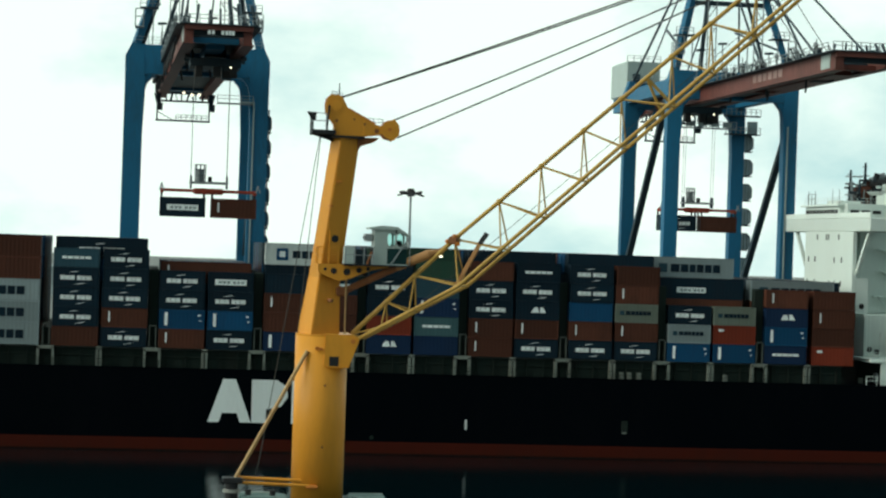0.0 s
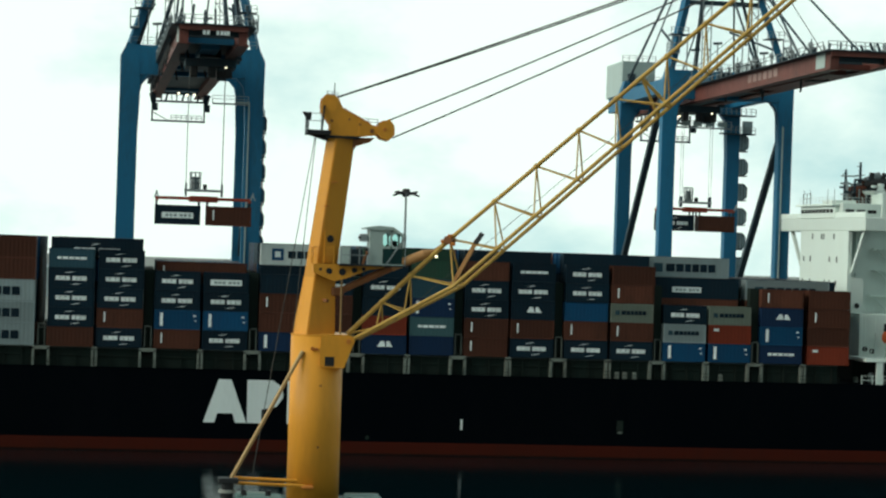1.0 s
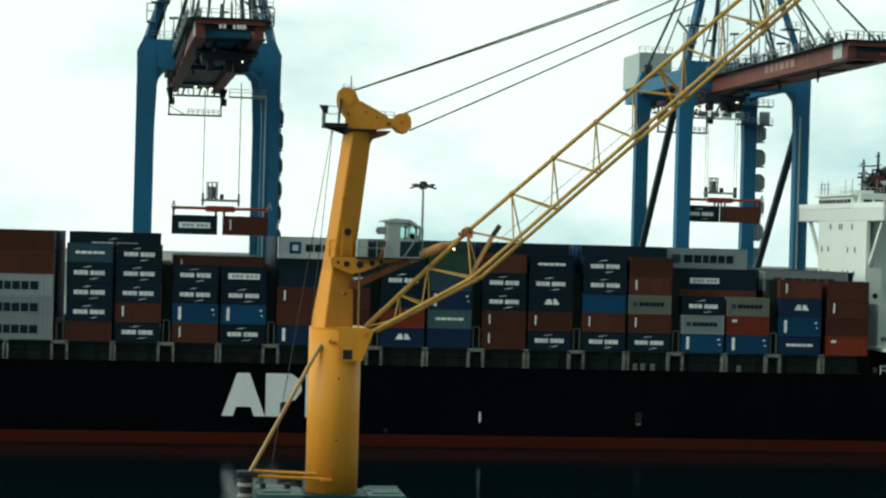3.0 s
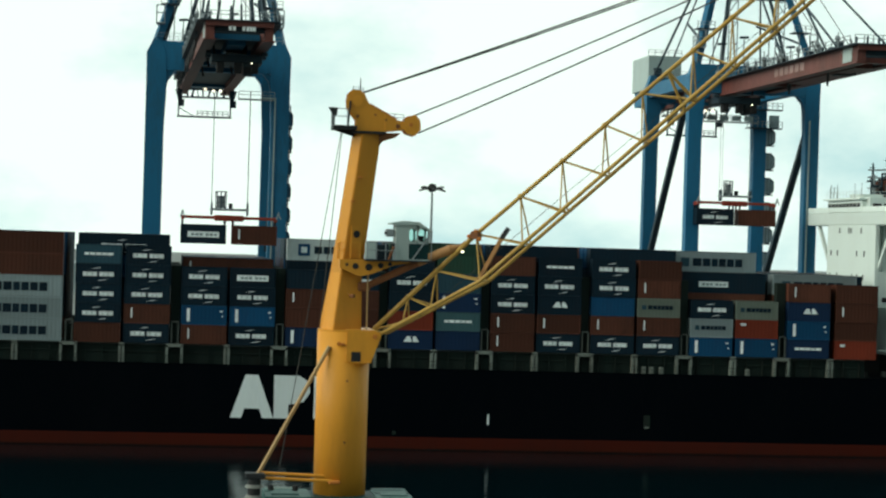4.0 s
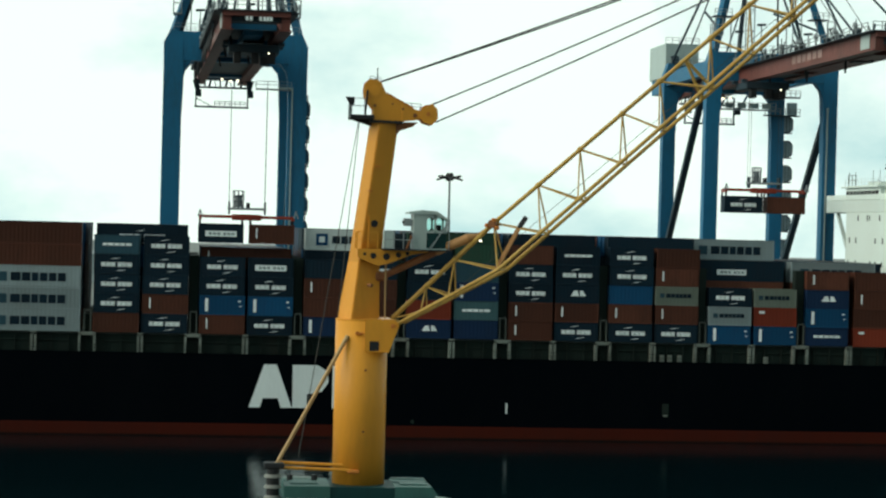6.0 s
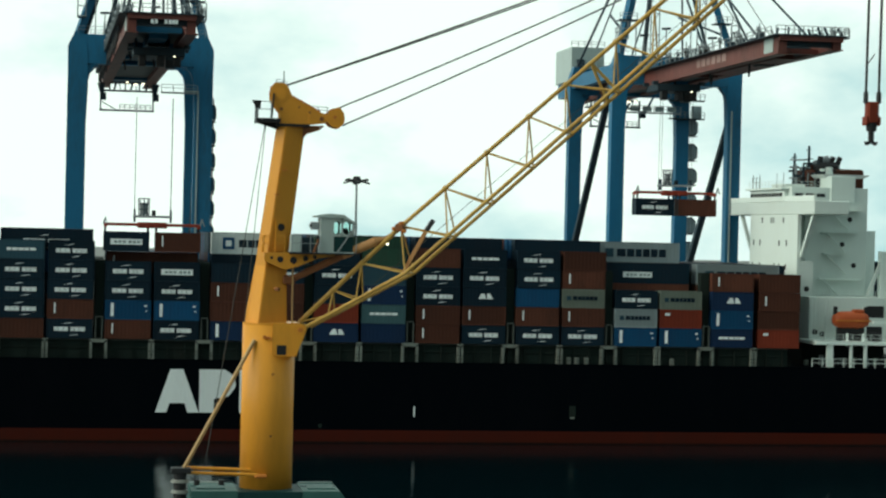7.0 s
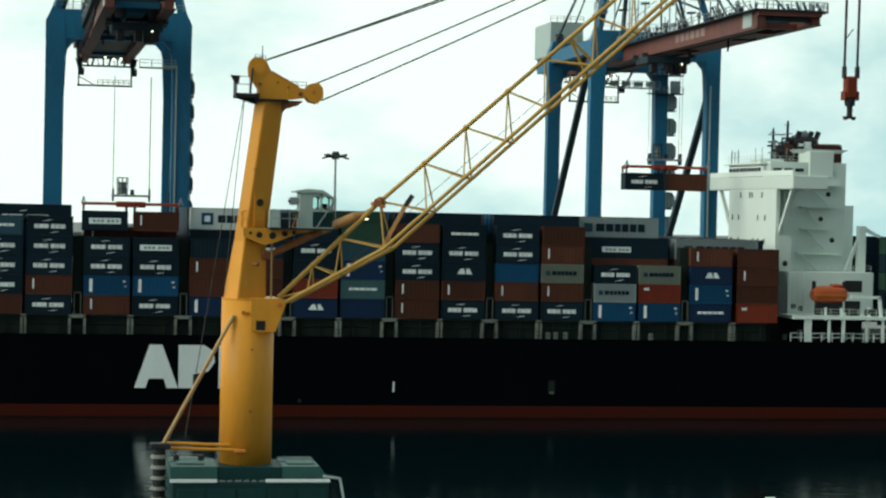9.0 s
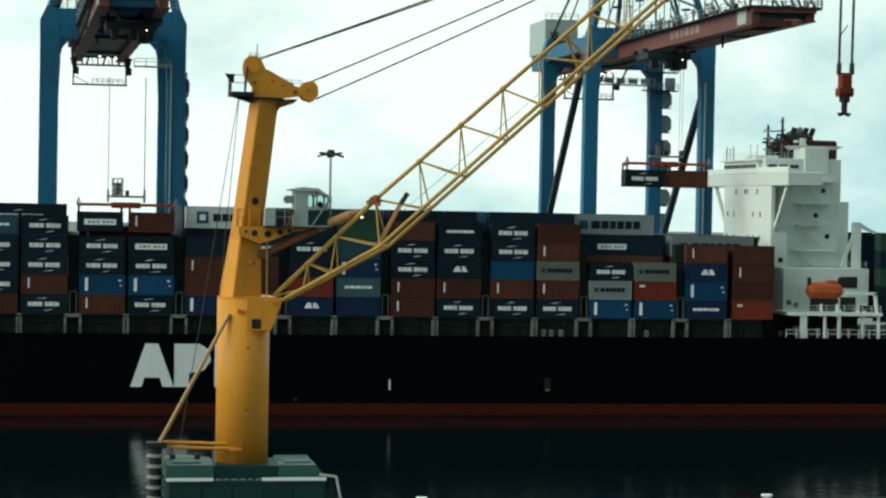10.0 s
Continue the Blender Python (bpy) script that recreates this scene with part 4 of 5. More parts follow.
            part("deck_rail", railing(bmesh.new(), [(x1 - leg - 1.6, REAR - 2.35, z + 0.2), (x1 + leg + 2.4, REAR - 2.35, z + 0.2)], 1.1, 0.9, 0.05), "galvanised", deck)
        part("switch_cabinet", B((x1 + leg + 0.3, REAR - 2.2, 49.8), (x1 + leg + 1.9, REAR - 1.2, 52.0), 0.06), "cage_grey", g)
        for i, dx in enumerate((0.5, 5.0, 10.0)):
            part("knee", BM((start + dx, wy + 0.6, wz), (start + dx + 1.5, wy + 0.6, wz + 3.0), 0.3), "gantry_blue", walkway)
    return g


def build_trolley(name_at):
    """Runs on the boom flanges; the cab hangs under it."""
    x, y = name_at
    t = thing("crane_trolley", "dark trolley with a small operator cab under the boom", "crane trolley", (x, y, BOOM_Z))
    part("frame", B((-3.4, -3.2, -1.6), (3.4, 3.2, -0.5), 0.1), "gantry_dark", t)
    for sx in (-1, 1):
        for sy in (-2.6, 2.6):
            part("wheel_block", B((sx * 3.7 - 0.4, sy - 0.6, -0.6), (sx * 3.7 + 0.4, sy + 0.6, -0.13)), "gantry_dark", t)
    for dx in (-2.2, 0.2, 2.4):
        part("sheave_block", B((dx - 0.5, -3.0, -3.0), (dx + 0.5, -1.6, -1.5), 0.1), "dark", t)
    cab = part("cab", B((0.9, -2.6, -3.2), (2.2, -0.4, -1.6), 0.12), "gantry_dark", t)
    part("window", B((1.02, -2.64, -3.0), (2.08, -2.58, -2.1)), "dark", cab)
    for dx, dz in ((1.9, -1.75),):
        part("lamp", B((dx, -3.3, dz), (dx + 0.2, -3.15, dz + 0.18)), "glow", t)
    return t


def build_spreader(x, y, z, rope):
    s = thing("container_spreader", "orange-red twin-lift spreader hanging on four hoist ropes", "spreader", (x, y, z))
    bm = B((-6.4, 0.7, 0.75), (6.4, 1.7, 1.15), 0.05)
    part("main_beam", bm, "spreader_red", s)
    for dx in (-6.4, -0.75, 0.35, 6.0):
        e = part("end_beam", B((dx, 0.0, 0.55), (dx + 0.4, 2.44, 0.95)), "spreader_red", s)
        for yy in (0.05, 2.2):
            part("twistlock", B((dx + 0.05, yy, 0.0), (dx + 0.3, yy + 0.2, 0.56)), "dark", e)
    part("centre_box", B((-2.0, 0.5, 0.5), (2.0, 1.95, 1.3), 0.15), "spreader_red", s)
    for dx in (-6.5, 6.3):
        part("flipper", BM((dx, -0.05, 0.9), (dx + 0.3, -0.05, 1.9), 0.2), "galvanised", s)
        part("flipper", BM((dx + 0.6, -0.05, 0.9), (dx + 0.25, -0.05, 1.7), 0.16), "galvanised", s)
    head = part("headblock", B((-2.6, 0.3, 1.9), (2.6, 2.1, 2.2), 0.05), "galvanised", s)
    for dx in (-2.5, 2.3):
        part("sheave", B((dx, 0.6, 1.3), (dx + 0.25, 1.8, 3.0)), "gantry_dark", head)
    basket = bmesh.new()
    for k in range(8):
        a = k * math.pi / 4
        tube(basket, (-1.15 + 0.68 * math.cos(a), 1.2 + 0.6 * math.sin(a), 2.2), (-1.15 + 0.74 * math.cos(a), 1.2 + 0.66 * math.sin(a), 4.5), 0.07, n=5)
    for z in (2.3, 3.0, 3.7, 4.45):
        for k in range(8):
            a, b = k * math.pi / 4, (k + 1) * math.pi / 4
            tube(basket, (-1.15 + 0.72 * math.cos(a), 1.2 + 0.64 * math.sin(a), z), (-1.15 + 0.72 * math.cos(b), 1.2 + 0.64 * math.sin(b), z), 0.06, n=5)
    part("cable_basket", basket, "gantry_dark", s, "dark open cable basket")
    part("coiled_cable", T((-1.15, 1.2, 2.25), (-1.15, 1.2, 3.9), 0.5, 0.45, n=14), "galvanised", s)
    part("light_box", B((-0.1, 0.8, 2.2), (0.4, 1.4, 2.9)), "dark", s)
    for dx in (-2.4, 2.4):
        for yy in (0.5, 1.9):
            part("hoist_rope", T((dx, yy, 2.9), (dx, yy, rope), 0.035, n=5), "rope", s)
    return s


def build_lamp_mast():
    p = thing("lamp_mast", "tall grey floodlight mast with a ring of lamps", "lamp mast", (52.3, 400, 3.2))
    part("pole", T((0, 0, 0), (0, 0, 35.6), 0.42, 0.2, n=12), "galvanised", p)
    ring = part("ring", T((0, 0, 35.2), (0, 0, 35.5), 1.5, n=16), "dark", p)
    for i in range(8):
        a = i * math.pi / 4
        c, s = math.cos(a), math.sin(a)
        part("floodlight", BM((c * 1.4, s * 1.4, 35.35), (c * 2.6, s * 2.6, 35.75 if i % 2 else 35.0), 0.8, 0.35), "dark", ring)
    part("cap", T((0, 0, 35.4), (0, 0, 36.4), 1.1, 0.6, n=10), "dark", p)


# ---- mobile harbour crane ----
CRANE_Y = 133.0
TURN = math.radians(25)


def frustum(bm, z0, c0, w0, z1, c1, w1, turn, n=4):
    """A tapered prism of n sides between two heights; w is half the breadth across."""
    rings = []
    for z, c, w in ((z0, c0, w0), (z1, c1, w1)):
        rings.append([bm.verts.new((c + w * math.cos(turn + i * 2 * math.pi / n), w * math.sin(turn + i * 2 * math.pi / n), z)) for i in range(n)])
    a, b = rings
    for i in range(n):
        j = (i + 1) % n
        bm.faces.new((a[i], a[j], b[j], b[i]))
    bm.faces.new(a[::-1])
    bm.faces.new(b)
    bmesh.ops.recalc_face_normals(bm, faces=bm.faces)
    edges = [e for e in bm.edges if abs(e.verts[0].co.z - e.verts[1].co.z) > 1]
    bmesh.ops.bevel(bm, geom=edges, offset=0.06, segments=2, affect="EDGES")
    return bm


def smooth(ob):
    for p in ob.data.polygons:
        p.use_smooth = len(p.vertices) == 4
    return ob


def build_mobile_crane():
    c = thing("mobile_harbour_crane", "yellow mobile harbour crane with a lattice jib and green machinery house", "harbour crane", (0, CRANE_Y, 0))
    tower = smooth(part("tower", T((11.85, 0, 11.5), (11.83, 0, 22.66), 1.71, n=48), "yellow", c))
    part("weld_ring", T((11.83, 0, 22.56), (11.83, 0, 22.68), 1.715, n=48), "yellow", tower)
    part("base_ring", T((11.83, 0, 11.7), (11.83, 0, 11.8), 1.75, n=48), "yellow", tower)
    part("middle_tower", frustum(bmesh.new(), 22.66, 11.58, 1.48, 26.4, 11.86, 1.11, radians(-112)), "yellow", c)
    up = part("upper_tower", frustum(bmesh.new(), 26.4, 11.86, 1.10, 35.5, 12.95, 1.01, radians(-112)), "yellow", c)
    part("inspection_plate", BM((12.02, -0.92, 28.42), (12.72, -0.62, 28.42), 0.16, 2.1), "yellow", up)
    # dark disc on the plate, painted for the shade inside its hole
    part("inspection_hole", T((12.37, -0.80, 28.92), (12.42, -0.92, 28.92), 0.24, n=16), "dark", up)
    for x, y, z in ((12.55, -0.95, 32.6), (12.05, -1.0, 31.0), (12.1, -1.15, 24.95)):
        part("cleat", B((x - 0.16, y - 0.12, z), (x + 0.16, y + 0.12, z + 0.08)), "orange", up)
    part("cleat", T((12.1, -1.2, 24.9), (12.3, -1.45, 24.9), 0.12, n=10), "ram_brown", up)
    part("service_pipe", T((13.22, -0.9, 26.3), (13.24, -0.9, 22.7), 0.06, n=8), "faded_tan", c, "sun-bleached upright pipe")
    # jib foot bracket
    bm = prism(bmesh.new(), [(11.9, 20.66), (13.49, 20.62), (14.12, 22.32), (14.05, 22.56), (13.71, 22.72), (11.9, 22.72)], -1.78, 1.78)
    bracket = part("foot_bracket", bm, "yellow", c)
    # thin dark plate painted for the shade in the bracket's opening
    part("opening", B((12.21, -1.80, 20.66), (12.82, -1.77, 21.29)), "dark", bracket)
    part("lip", B((12.15, -1.84, 20.58), (13.5, -1.76, 20.66)), "yellow", bracket)
    for y in (-1.86, 1.78):
        part("pin", T((13.72, y, 22.3), (13.72, y + 0.08, 22.3), 0.16, n=14), "orange", bracket)
    part("lug", T((11.4, -1.78, 21.8), (11.4, -1.45, 21.8), 0.13, n=10), "orange", tower)
    part("lug", T((11.55, -1.82, 21.78), (11.75, -1.78, 21.78), 0.09, n=8), "orange", tower)
    for x, z in ((11.95, 15.4), (12.0, 19.4)):
        part("lug", T((x, -1.75, z), (x, -1.5, z), 0.08, n=8), "ram_brown", tower)
    # head: sheave cheeks and nose
    h = part("head_frame", B((11.95, -0.95, 35.5), (14.1, 0.95, 35.66)), "dark", c, "dark railed head platform")
    part("platform", B((10.66, -1.1, 35.72), (12.2, 1.1, 35.98)), "dark", h)
    part("platform_bracket", prism(bmesh.new(), [(10.7, 35.72), (12.1, 35.72), (12.1, 35.3)], -0.2, 0.2), "dark", h)
    part("platform_rail", railing(bmesh.new(), [(10.7, -1.1, 35.95), (11.55, -1.1, 35.95)], 1.1, 0.85, 0.03), "galvanised", h)
    part("platform_rail", railing(bmesh.new(), [(10.7, -1.1, 35.95), (10.7, 1.1, 35.95)], 1.1, 0.8, 0.03), "galvanised", h)
    part("platform_post", T((11.6, -1.05, 35.95), (11.75, -0.8, 37.6), 0.06, n=6), "dark", h)
    part("floodlight", prism(bmesh.new(), [(10.32, 37.12), (10.9, 37.1), (10.86, 36.6), (10.62, 36.62)], -1.15, -0.7), "dark", h)
    for y in (-0.75, 0.55):
        cheek = prism(bmesh.new(), [(11.55, 37.65), (11.62, 38.1), (11.85, 38.34), (12.4, 38.3), (12.66, 38.1), (12.86, 37.67), (13.0, 37.42), (13.55, 37.12), (14.04, 36.96), (14.79, 36.47), (15.3, 36.36),
                                    (15.3, 35.85), (13.95, 35.66), (12.15, 35.66), (12.18, 36.38), (11.6, 37.15)], y, y + 0.2)
        part("cheek_plate", cheek, "yellow", c)
        part("sheave", T((12.2, y - 0.03, 37.62), (12.2, y + 0.23, 37.62), 0.50, n=28), "yellow", c)
        part("sheave_rim", T((12.2, y - 0.05, 37.62), (12.2, y + 0.25, 37.62), 0.36, n=24), "yellow", c)
        part("cheek_edge", BM((13.0, y + 0.1, 37.45), (14.8, y + 0.1, 36.5), 0.26, 0.10), "orange", c)
        for hx, hz, r in ((12.25, 36.62, 0.10), (14.9, 36.05, 0.15), (13.4, 36.75, 0.07), (14.1, 36.45, 0.08)):
            part("bolt", T((hx, y - 0.03, hz), (hx, y + 0.23, hz), r, n=10), "ram_brown", c)
        part("web_plate", B((13.98, y - 0.02, 35.66), (14.10, y + 0.22, 36.98)), "yellow", c)
        nose = prism(bmesh.new(), [(15.18, 35.98), (15.52, 35.60), (16.05, 35.47), (16.40, 35.88), (16.36, 36.50), (16.02, 36.88), (15.38, 36.57), (15.22, 36.3)], y - 0.05, y + 0.25)
        part("nose_plate", nose, "yellow", c)
        part("pin", T((15.75, y - 0.1, 36.18), (15.75, y + 0.3, 36.18), 0.13, n=10), "orange", c)
    part("nose_sheave", T((15.82, -0.5, 36.18), (15.82, 0.5, 36.18), 0.62, n=24), "orange", c)
    part("head_rail", railing(bmesh.new(), [(14.04, -0.7, 36.4), (15.28, -0.7, 36.36)], 0.46, 0.62, 0.025), "galvanised", c)
    part("aerial", T((12.44, 0, 38.2), (12.44, 0, 39.15), 0.05, 0.03, n=6), "dark", c)
    part("top_rail", railing(bmesh.new(), [(11.9, -0.6, 38.2), (12.6, -0.6, 38.1)], 0.35, 0.35, 0.02), "galvanised", c)
    part("nose_gusset", prism(bmesh.new(), [(13.7, 35.6), (15.12, 35.62), (14.82, 35.34), (13.96, 35.05), (13.7, 34.7)], -0.5, 0.5), "ram_brown", c)
    # cab bracket and platform
    br = part("cab_bracket", prism(bmesh.new(), [(11.3, 26.72), (11.3, 27.28), (15.9, 27.30), (15.9, 27.14), (14.8, 26.95), (13.42, 26.38), (12.76, 26.20), (12.5, 26.24)], -1.5, -1.0), "yellow", c)
    # dark discs laid on the bracket stand for the shade in its holes
    for x, z, r in ((11.77, 26.94, 0.10), (12.33, 26.84, 0.20), (13.19, 26.80, 0.23), (13.98, 26.93, 0.18), (14.57, 27.03, 0.13)):
        part("hole", T((x, -1.53, z), (x, -1.49, z), r, n=18), "dark", br)
    part("deck", B((12.9, -2.2, 27.22), (17.4, 0.9, 27.32)), "dark", c)
    part("deck_rail", railing(bmesh.new(), [(11.25, -1.45, 27.28), (11.25, 0.8, 27.28)], 1.1, 1.0, 0.03), "yellow", c)
    part("deck_rail", railing(bmesh.new(), [(11.25, -1.45, 27.28), (12.6, -1.45, 27.28)], 1.1, 0.65, 0.025), "yellow", c)
    part("deck_rail", railing(bmesh.new(), [(13.0, -2.15, 27.32), (14.8, -2.15, 27.32)], 1.1, 0.6, 0.03), "galvanised", c)
    part("switch_box", B((12.95, -1.6, 27.32), (13.62, -1.0, 28.43), 0.04), "cab_white", c)
    part("cable_box", B((13.75, -0.9, 27.32), (14.55, -0.3, 28.3), 0.04), "gantry_dark", c)
    part("cable_loop", T((14.45, -1.9, 27.32), (14.75, -1.9, 28.2), 0.09, n=8), "ram_brown", c)
    cab = part("cab", prism(bmesh.new(), [(14.87, 27.32), (15.72, 27.32), (15.72, 29.75), (14.87, 29.70)], -2.0, -0.2), "cab_white", c, "pale grey-green operator cab")
    part("roof", prism(bmesh.new(), [(14.5, 29.72), (14.88, 29.79), (15.42, 29.88), (16.36, 29.82), (16.97, 29.42), (17.24, 29.28), (17.22, 29.2), (16.92, 29.32), (16.3, 29.62), (14.5, 29.62)], -2.1, -0.1), "cab_white", cab)
    for y in (-2.0, -0.28):
        frame_bars = bmesh.new()
        box(frame_bars, (15.72, y, 28.40), (17.0, y + 0.08, 28.54))
        for x in (16.20, 16.92):
            box(frame_bars, (x, y, 28.4), (x + 0.12, y + 0.08, 29.62 if x < 16.5 else 29.4))
        prism(frame_bars, [(15.72, 29.40), (16.95, 29.36), (16.95, 29.42), (16.3, 29.7), (15.72, 29.7)], y, y + 0.08)
        for x0, x1, z0, z1 in ((15.72, 16.20, 28.54, 29.40), (16.32, 16.92, 28.54, 29.37)):
            for cx, sx in ((x0, 1), (x1, -1)):
                for cz, sz in ((z0, 1), (z1, -1)):
                    tri = [(cx, cz), (cx + sx * 0.15, cz), (cx, cz + sz * 0.15)]
                    prism(frame_bars, tri if sx * sz > 0 else tri[::-1], y, y + 0.08)
        bmesh.ops.recalc_face_normals(frame_bars, faces=frame_bars.faces)
        part("window_surround", frame_bars, "cab_white", cab)
        for x0, x1 in ((15.72, 16.20), (16.32, 16.92)):
            part("window", B((x0, y + 0.03, 28.54), (x1, y + 0.05, 29.38)), "glass", cab)
    part("lower_window", B((15.72, -1.98, 27.36), (17.0, -1.93, 28.40)), "green_dark", cab)
    part("sill", B((15.72, -2.02, 27.32), (17.05, -1.9, 27.40)), "cab_white", cab)
    part("seat", B((16.3, -1.4, 28.2), (16.75, -0.9, 28.95), 0.08), "dark", cab)
    part("air_unit", B((14.25, -1.6, 28.82), (14.80, -1.0, 29.32), 0.05), "galvanised", cab)
    part("air_grille", B((14.2, -1.62, 29.0), (14.3, -1.0, 29.14)), "dark", cab)
    part("cable_clip", B((14.62, -1.7, 28.2), (14.88, -1.4, 28.45), 0.03), "dark", cab)
    part("stay", BM((15.95, -2.1, 27.36), (17.2, -2.1, 29.26), 0.09), "galvanised", cab)
    part("stay", BM((17.18, -2.05, 27.32), (17.2, -2.05, 29.26), 0.05), "galvanised", cab)
    # luffing ram: browner under the cab deck, shade put into the colour
    ram = part("luffing_ram", T((13.2, -0.5, 25.55), (16.7, -1.6, 27.35), 0.21, 0.25, n=18), "ram_brown", c, "luffing cylinder with the deck's shade painted in as brown")
    part("ram_sleeve", T((16.4, -1.5, 27.22), (18.45, -2.1, 28.13), 0.29, 0.31, n=20), "ram_tan", ram, "tan sleeve, lighter outside the painted shade")
    part("ram_end", T((18.45, -2.1, 28.13), (19.05, -2.25, 28.36), 0.31, 0.10, n=20), "ram_tan", ram)
    part("rod", T((18.9, -2.2, 28.3), (20.0, -2.75, 29.15), 0.06, n=10), "ram_brown", ram)
    part("ram_bracket", B((12.6, -0.8, 25.2), (13.4, 0.4, 25.8), 0.1), "ram_brown", ram)
    # jib, laid out along its own plane and turned about the foot
    def J(u, v, z):
        return Vector((14 + u * math.cos(TURN) + v * math.sin(TURN), -u * math.sin(TURN) + v * math.cos(TURN), z))

    tip = J(35.4, 0, 51.4)

    def top(u):
        return 22.90 + 0.948 * u if u < 6.58 else 29.14 + 0.864 * (u - 6.58) if u < 28.6 else 48.16 + 0.46 * (u - 28.6)

    def low(u):
        return 22.20 + 0.545 * u if u < 7.25 else 26.15 + 0.893 * (u - 7.25)

    def half(u):
        return 0.5 + 0.55 * min(1, u / 7.25) if u < 28 else 1.05 - 0.09 * (u - 28)

    tops = [-0.2, 2.1, 4.0, 6.6, 9.5, 12.2, 14.9, 17.25, 20.4, 22.8, 25.6, 28.6, 31.8, 35.0]
    lows = [0.44, 2.0, 3.9, 7.25, 10.0, 12.4, 15.05, 17.5, 20.5, 22.9, 25.5, 28.3, 31.2, 34.0]
    for a, b in zip(tops, tops[1:]):
        part("top_chord", T(J(a, 0, top(a)), J(b, 0, top(b)), 0.16 if a < 6 else 0.135, n=10), "jib_yellow", c)
        part("chord_joint", T(J(b - 0.08, 0, top(b - 0.08)), J(b + 0.08, 0, top(b + 0.08)), 0.19, n=10), "jib_yellow", c)
    for a, b in zip(lows, lows[1:]):
        for s in (-1, 1):
            part("bottom_chord", T(J(a, s * half(a), low(a)), J(b, s * half(b), low(b)), 0.125, n=10), "jib_yellow", c)
        part("cross_tie", T(J(b, -half(b), low(b)), J(b, half(b), low(b)), 0.055, n=6), "jib_yellow", c)
    for i, (a, b) in enumerate(zip(tops, lows)):
        for s in (-1, 1):
            part("lacing", T(J(a, 0, top(a)), J(b, s * half(b), low(b)), 0.055, n=6), "jib_yellow", c)
            if i + 1 < len(lows):
                n = lows[i + 1]
                part("lacing", T(J(a, 0, top(a)), J(n, s * half(n), low(n)), 0.07 if s > 0 else 0.045, n=6), "jib_yellow", c)
    for a, b in ((18.84, 20.5), (18.84, 19.8)):
        part("lacing", T(J(a, 0, top(a)), J(b, 0.9, low(b)), 0.11, n=6), "jib_yellow", c)
    part("hoist_rope", T(J(2.5, 0, 23.3), tip + Vector((0, 0, 0.3)), 0.018, n=5), "rope", c)
    knuckle = part("knuckle", T(J(6.6, -0.55, 29.1), J(6.6, 0.55, 29.1), 0.27, n=14), "ram_brown", c, "rust-brown jib knuckle")
    for du, dz in ((-0.35, -0.1), (0.3, -0.25), (0.1, 0.25)):
        part("knuckle_lug", B(J(6.6 + du, -0.35, 29.1 + dz) - Vector((0.14, 0.2, 0.12)), J(6.6 + du, -0.35, 29.1 + dz) + Vector((0.14, 0.2, 0.12)), 0.04), "orange", knuckle)
    part("jib_strut", BM(J(7.0, -0.5, 26.2), J(8.6, -0.5, 29.2), 0.24), "ram_tan", c, "bleached tan stop strut")
    part("strut_end", BM(J(8.45, -0.5, 28.9), J(8.9, -0.5, 29.6), 0.26), "dark", c)
    # glowing disc added to show a small white spot; no lamp is known here
    part("white_spot", T(J(5.9, -0.7, 28.0), J(5.9, -0.5, 28.0), 0.06, n=12), "glow", c, "small glowing white spot on the jib")
    head = part("jib_head", BM(J(33.8, 0, 50.3), J(36.4, 0, 51.8), 1.2), "yellow", c)
    part("sheave", T(J(36.1, -0.5, 51.2), J(36.1, 0.5, 51.2), 0.7, n=20), "orange", head)
    # ropes from the head to the jib tip, and down the back
    def slack(p, q, r, sag):
        """A rope that hangs a little below the straight line."""
        bm, p, q = bmesh.new(), Vector(p), Vector(q)
        pts = [p.lerp(q, k / 10) - Vector((0, 0, sag * 4 * (k / 10) * (1 - k / 10))) for k in range(11)]
        for a, b in zip(pts, pts[1:]):
            tube(bm, a, b, r, n=6)
        return bm

    for y in (-0.35, 0.35):
        part("luffing_rope", slack((12.6, y, 38.2), tip + Vector((0, y * 0.6, -0.2)), 0.05, 0.22 + 0.12 * (y > 0)), "rope", c)
        part("luffing_rope", slack((16.1, y, 36.85), tip + Vector((0, y * 0.4, -0.15)), 0.05, 0.32), "rope", c)
        part("luffing_rope", slack((16.4, y, 35.72), tip + Vector((0, y * 0.4, -0.55)), 0.05, 0.32), "rope", c)
    for x0, x1, z1 in ((11.31, 7.9, 13.4), (11.36, 10.25, 22.6)):
        part("hoist_rope", T((x0, 0.3, 35.75), (x1, 0.3, z1), 0.026, n=6), "rope", c)
    # back stay frame
    stay = part("back_frame", T((10.8, -1.45, 21.6), (6.45, -1.5, 13.3), 0.13, n=10), "faded_tan", c, "sun-bleached tan tube")
    part("strut", T((6.5, -1.2, 13.3), (10.9, -1.2, 13.15), 0.11, n=10), "yellow", stay)
    part("strut", T((6.5, -1.5, 13.02), (11.2, -1.8, 12.9), 0.11, n=10), "yellow", stay)
    part("strut_lug", B((10.95, -1.95, 12.68), (11.75, -1.6, 12.95), 0.08), "orange", stay)
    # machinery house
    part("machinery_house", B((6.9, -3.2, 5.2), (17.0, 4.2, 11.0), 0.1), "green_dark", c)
    for x0, x1 in ((6.9, 9.85), (14.05, 17.2)):
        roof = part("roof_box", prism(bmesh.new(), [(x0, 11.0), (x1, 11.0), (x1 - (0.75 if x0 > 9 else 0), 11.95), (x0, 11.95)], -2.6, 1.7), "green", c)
        part("edge_rail", B((x0 + 0.1, 1.6, 11.93), (x1 - 0.8, 1.72, 12.05)), "cab_white", roof)
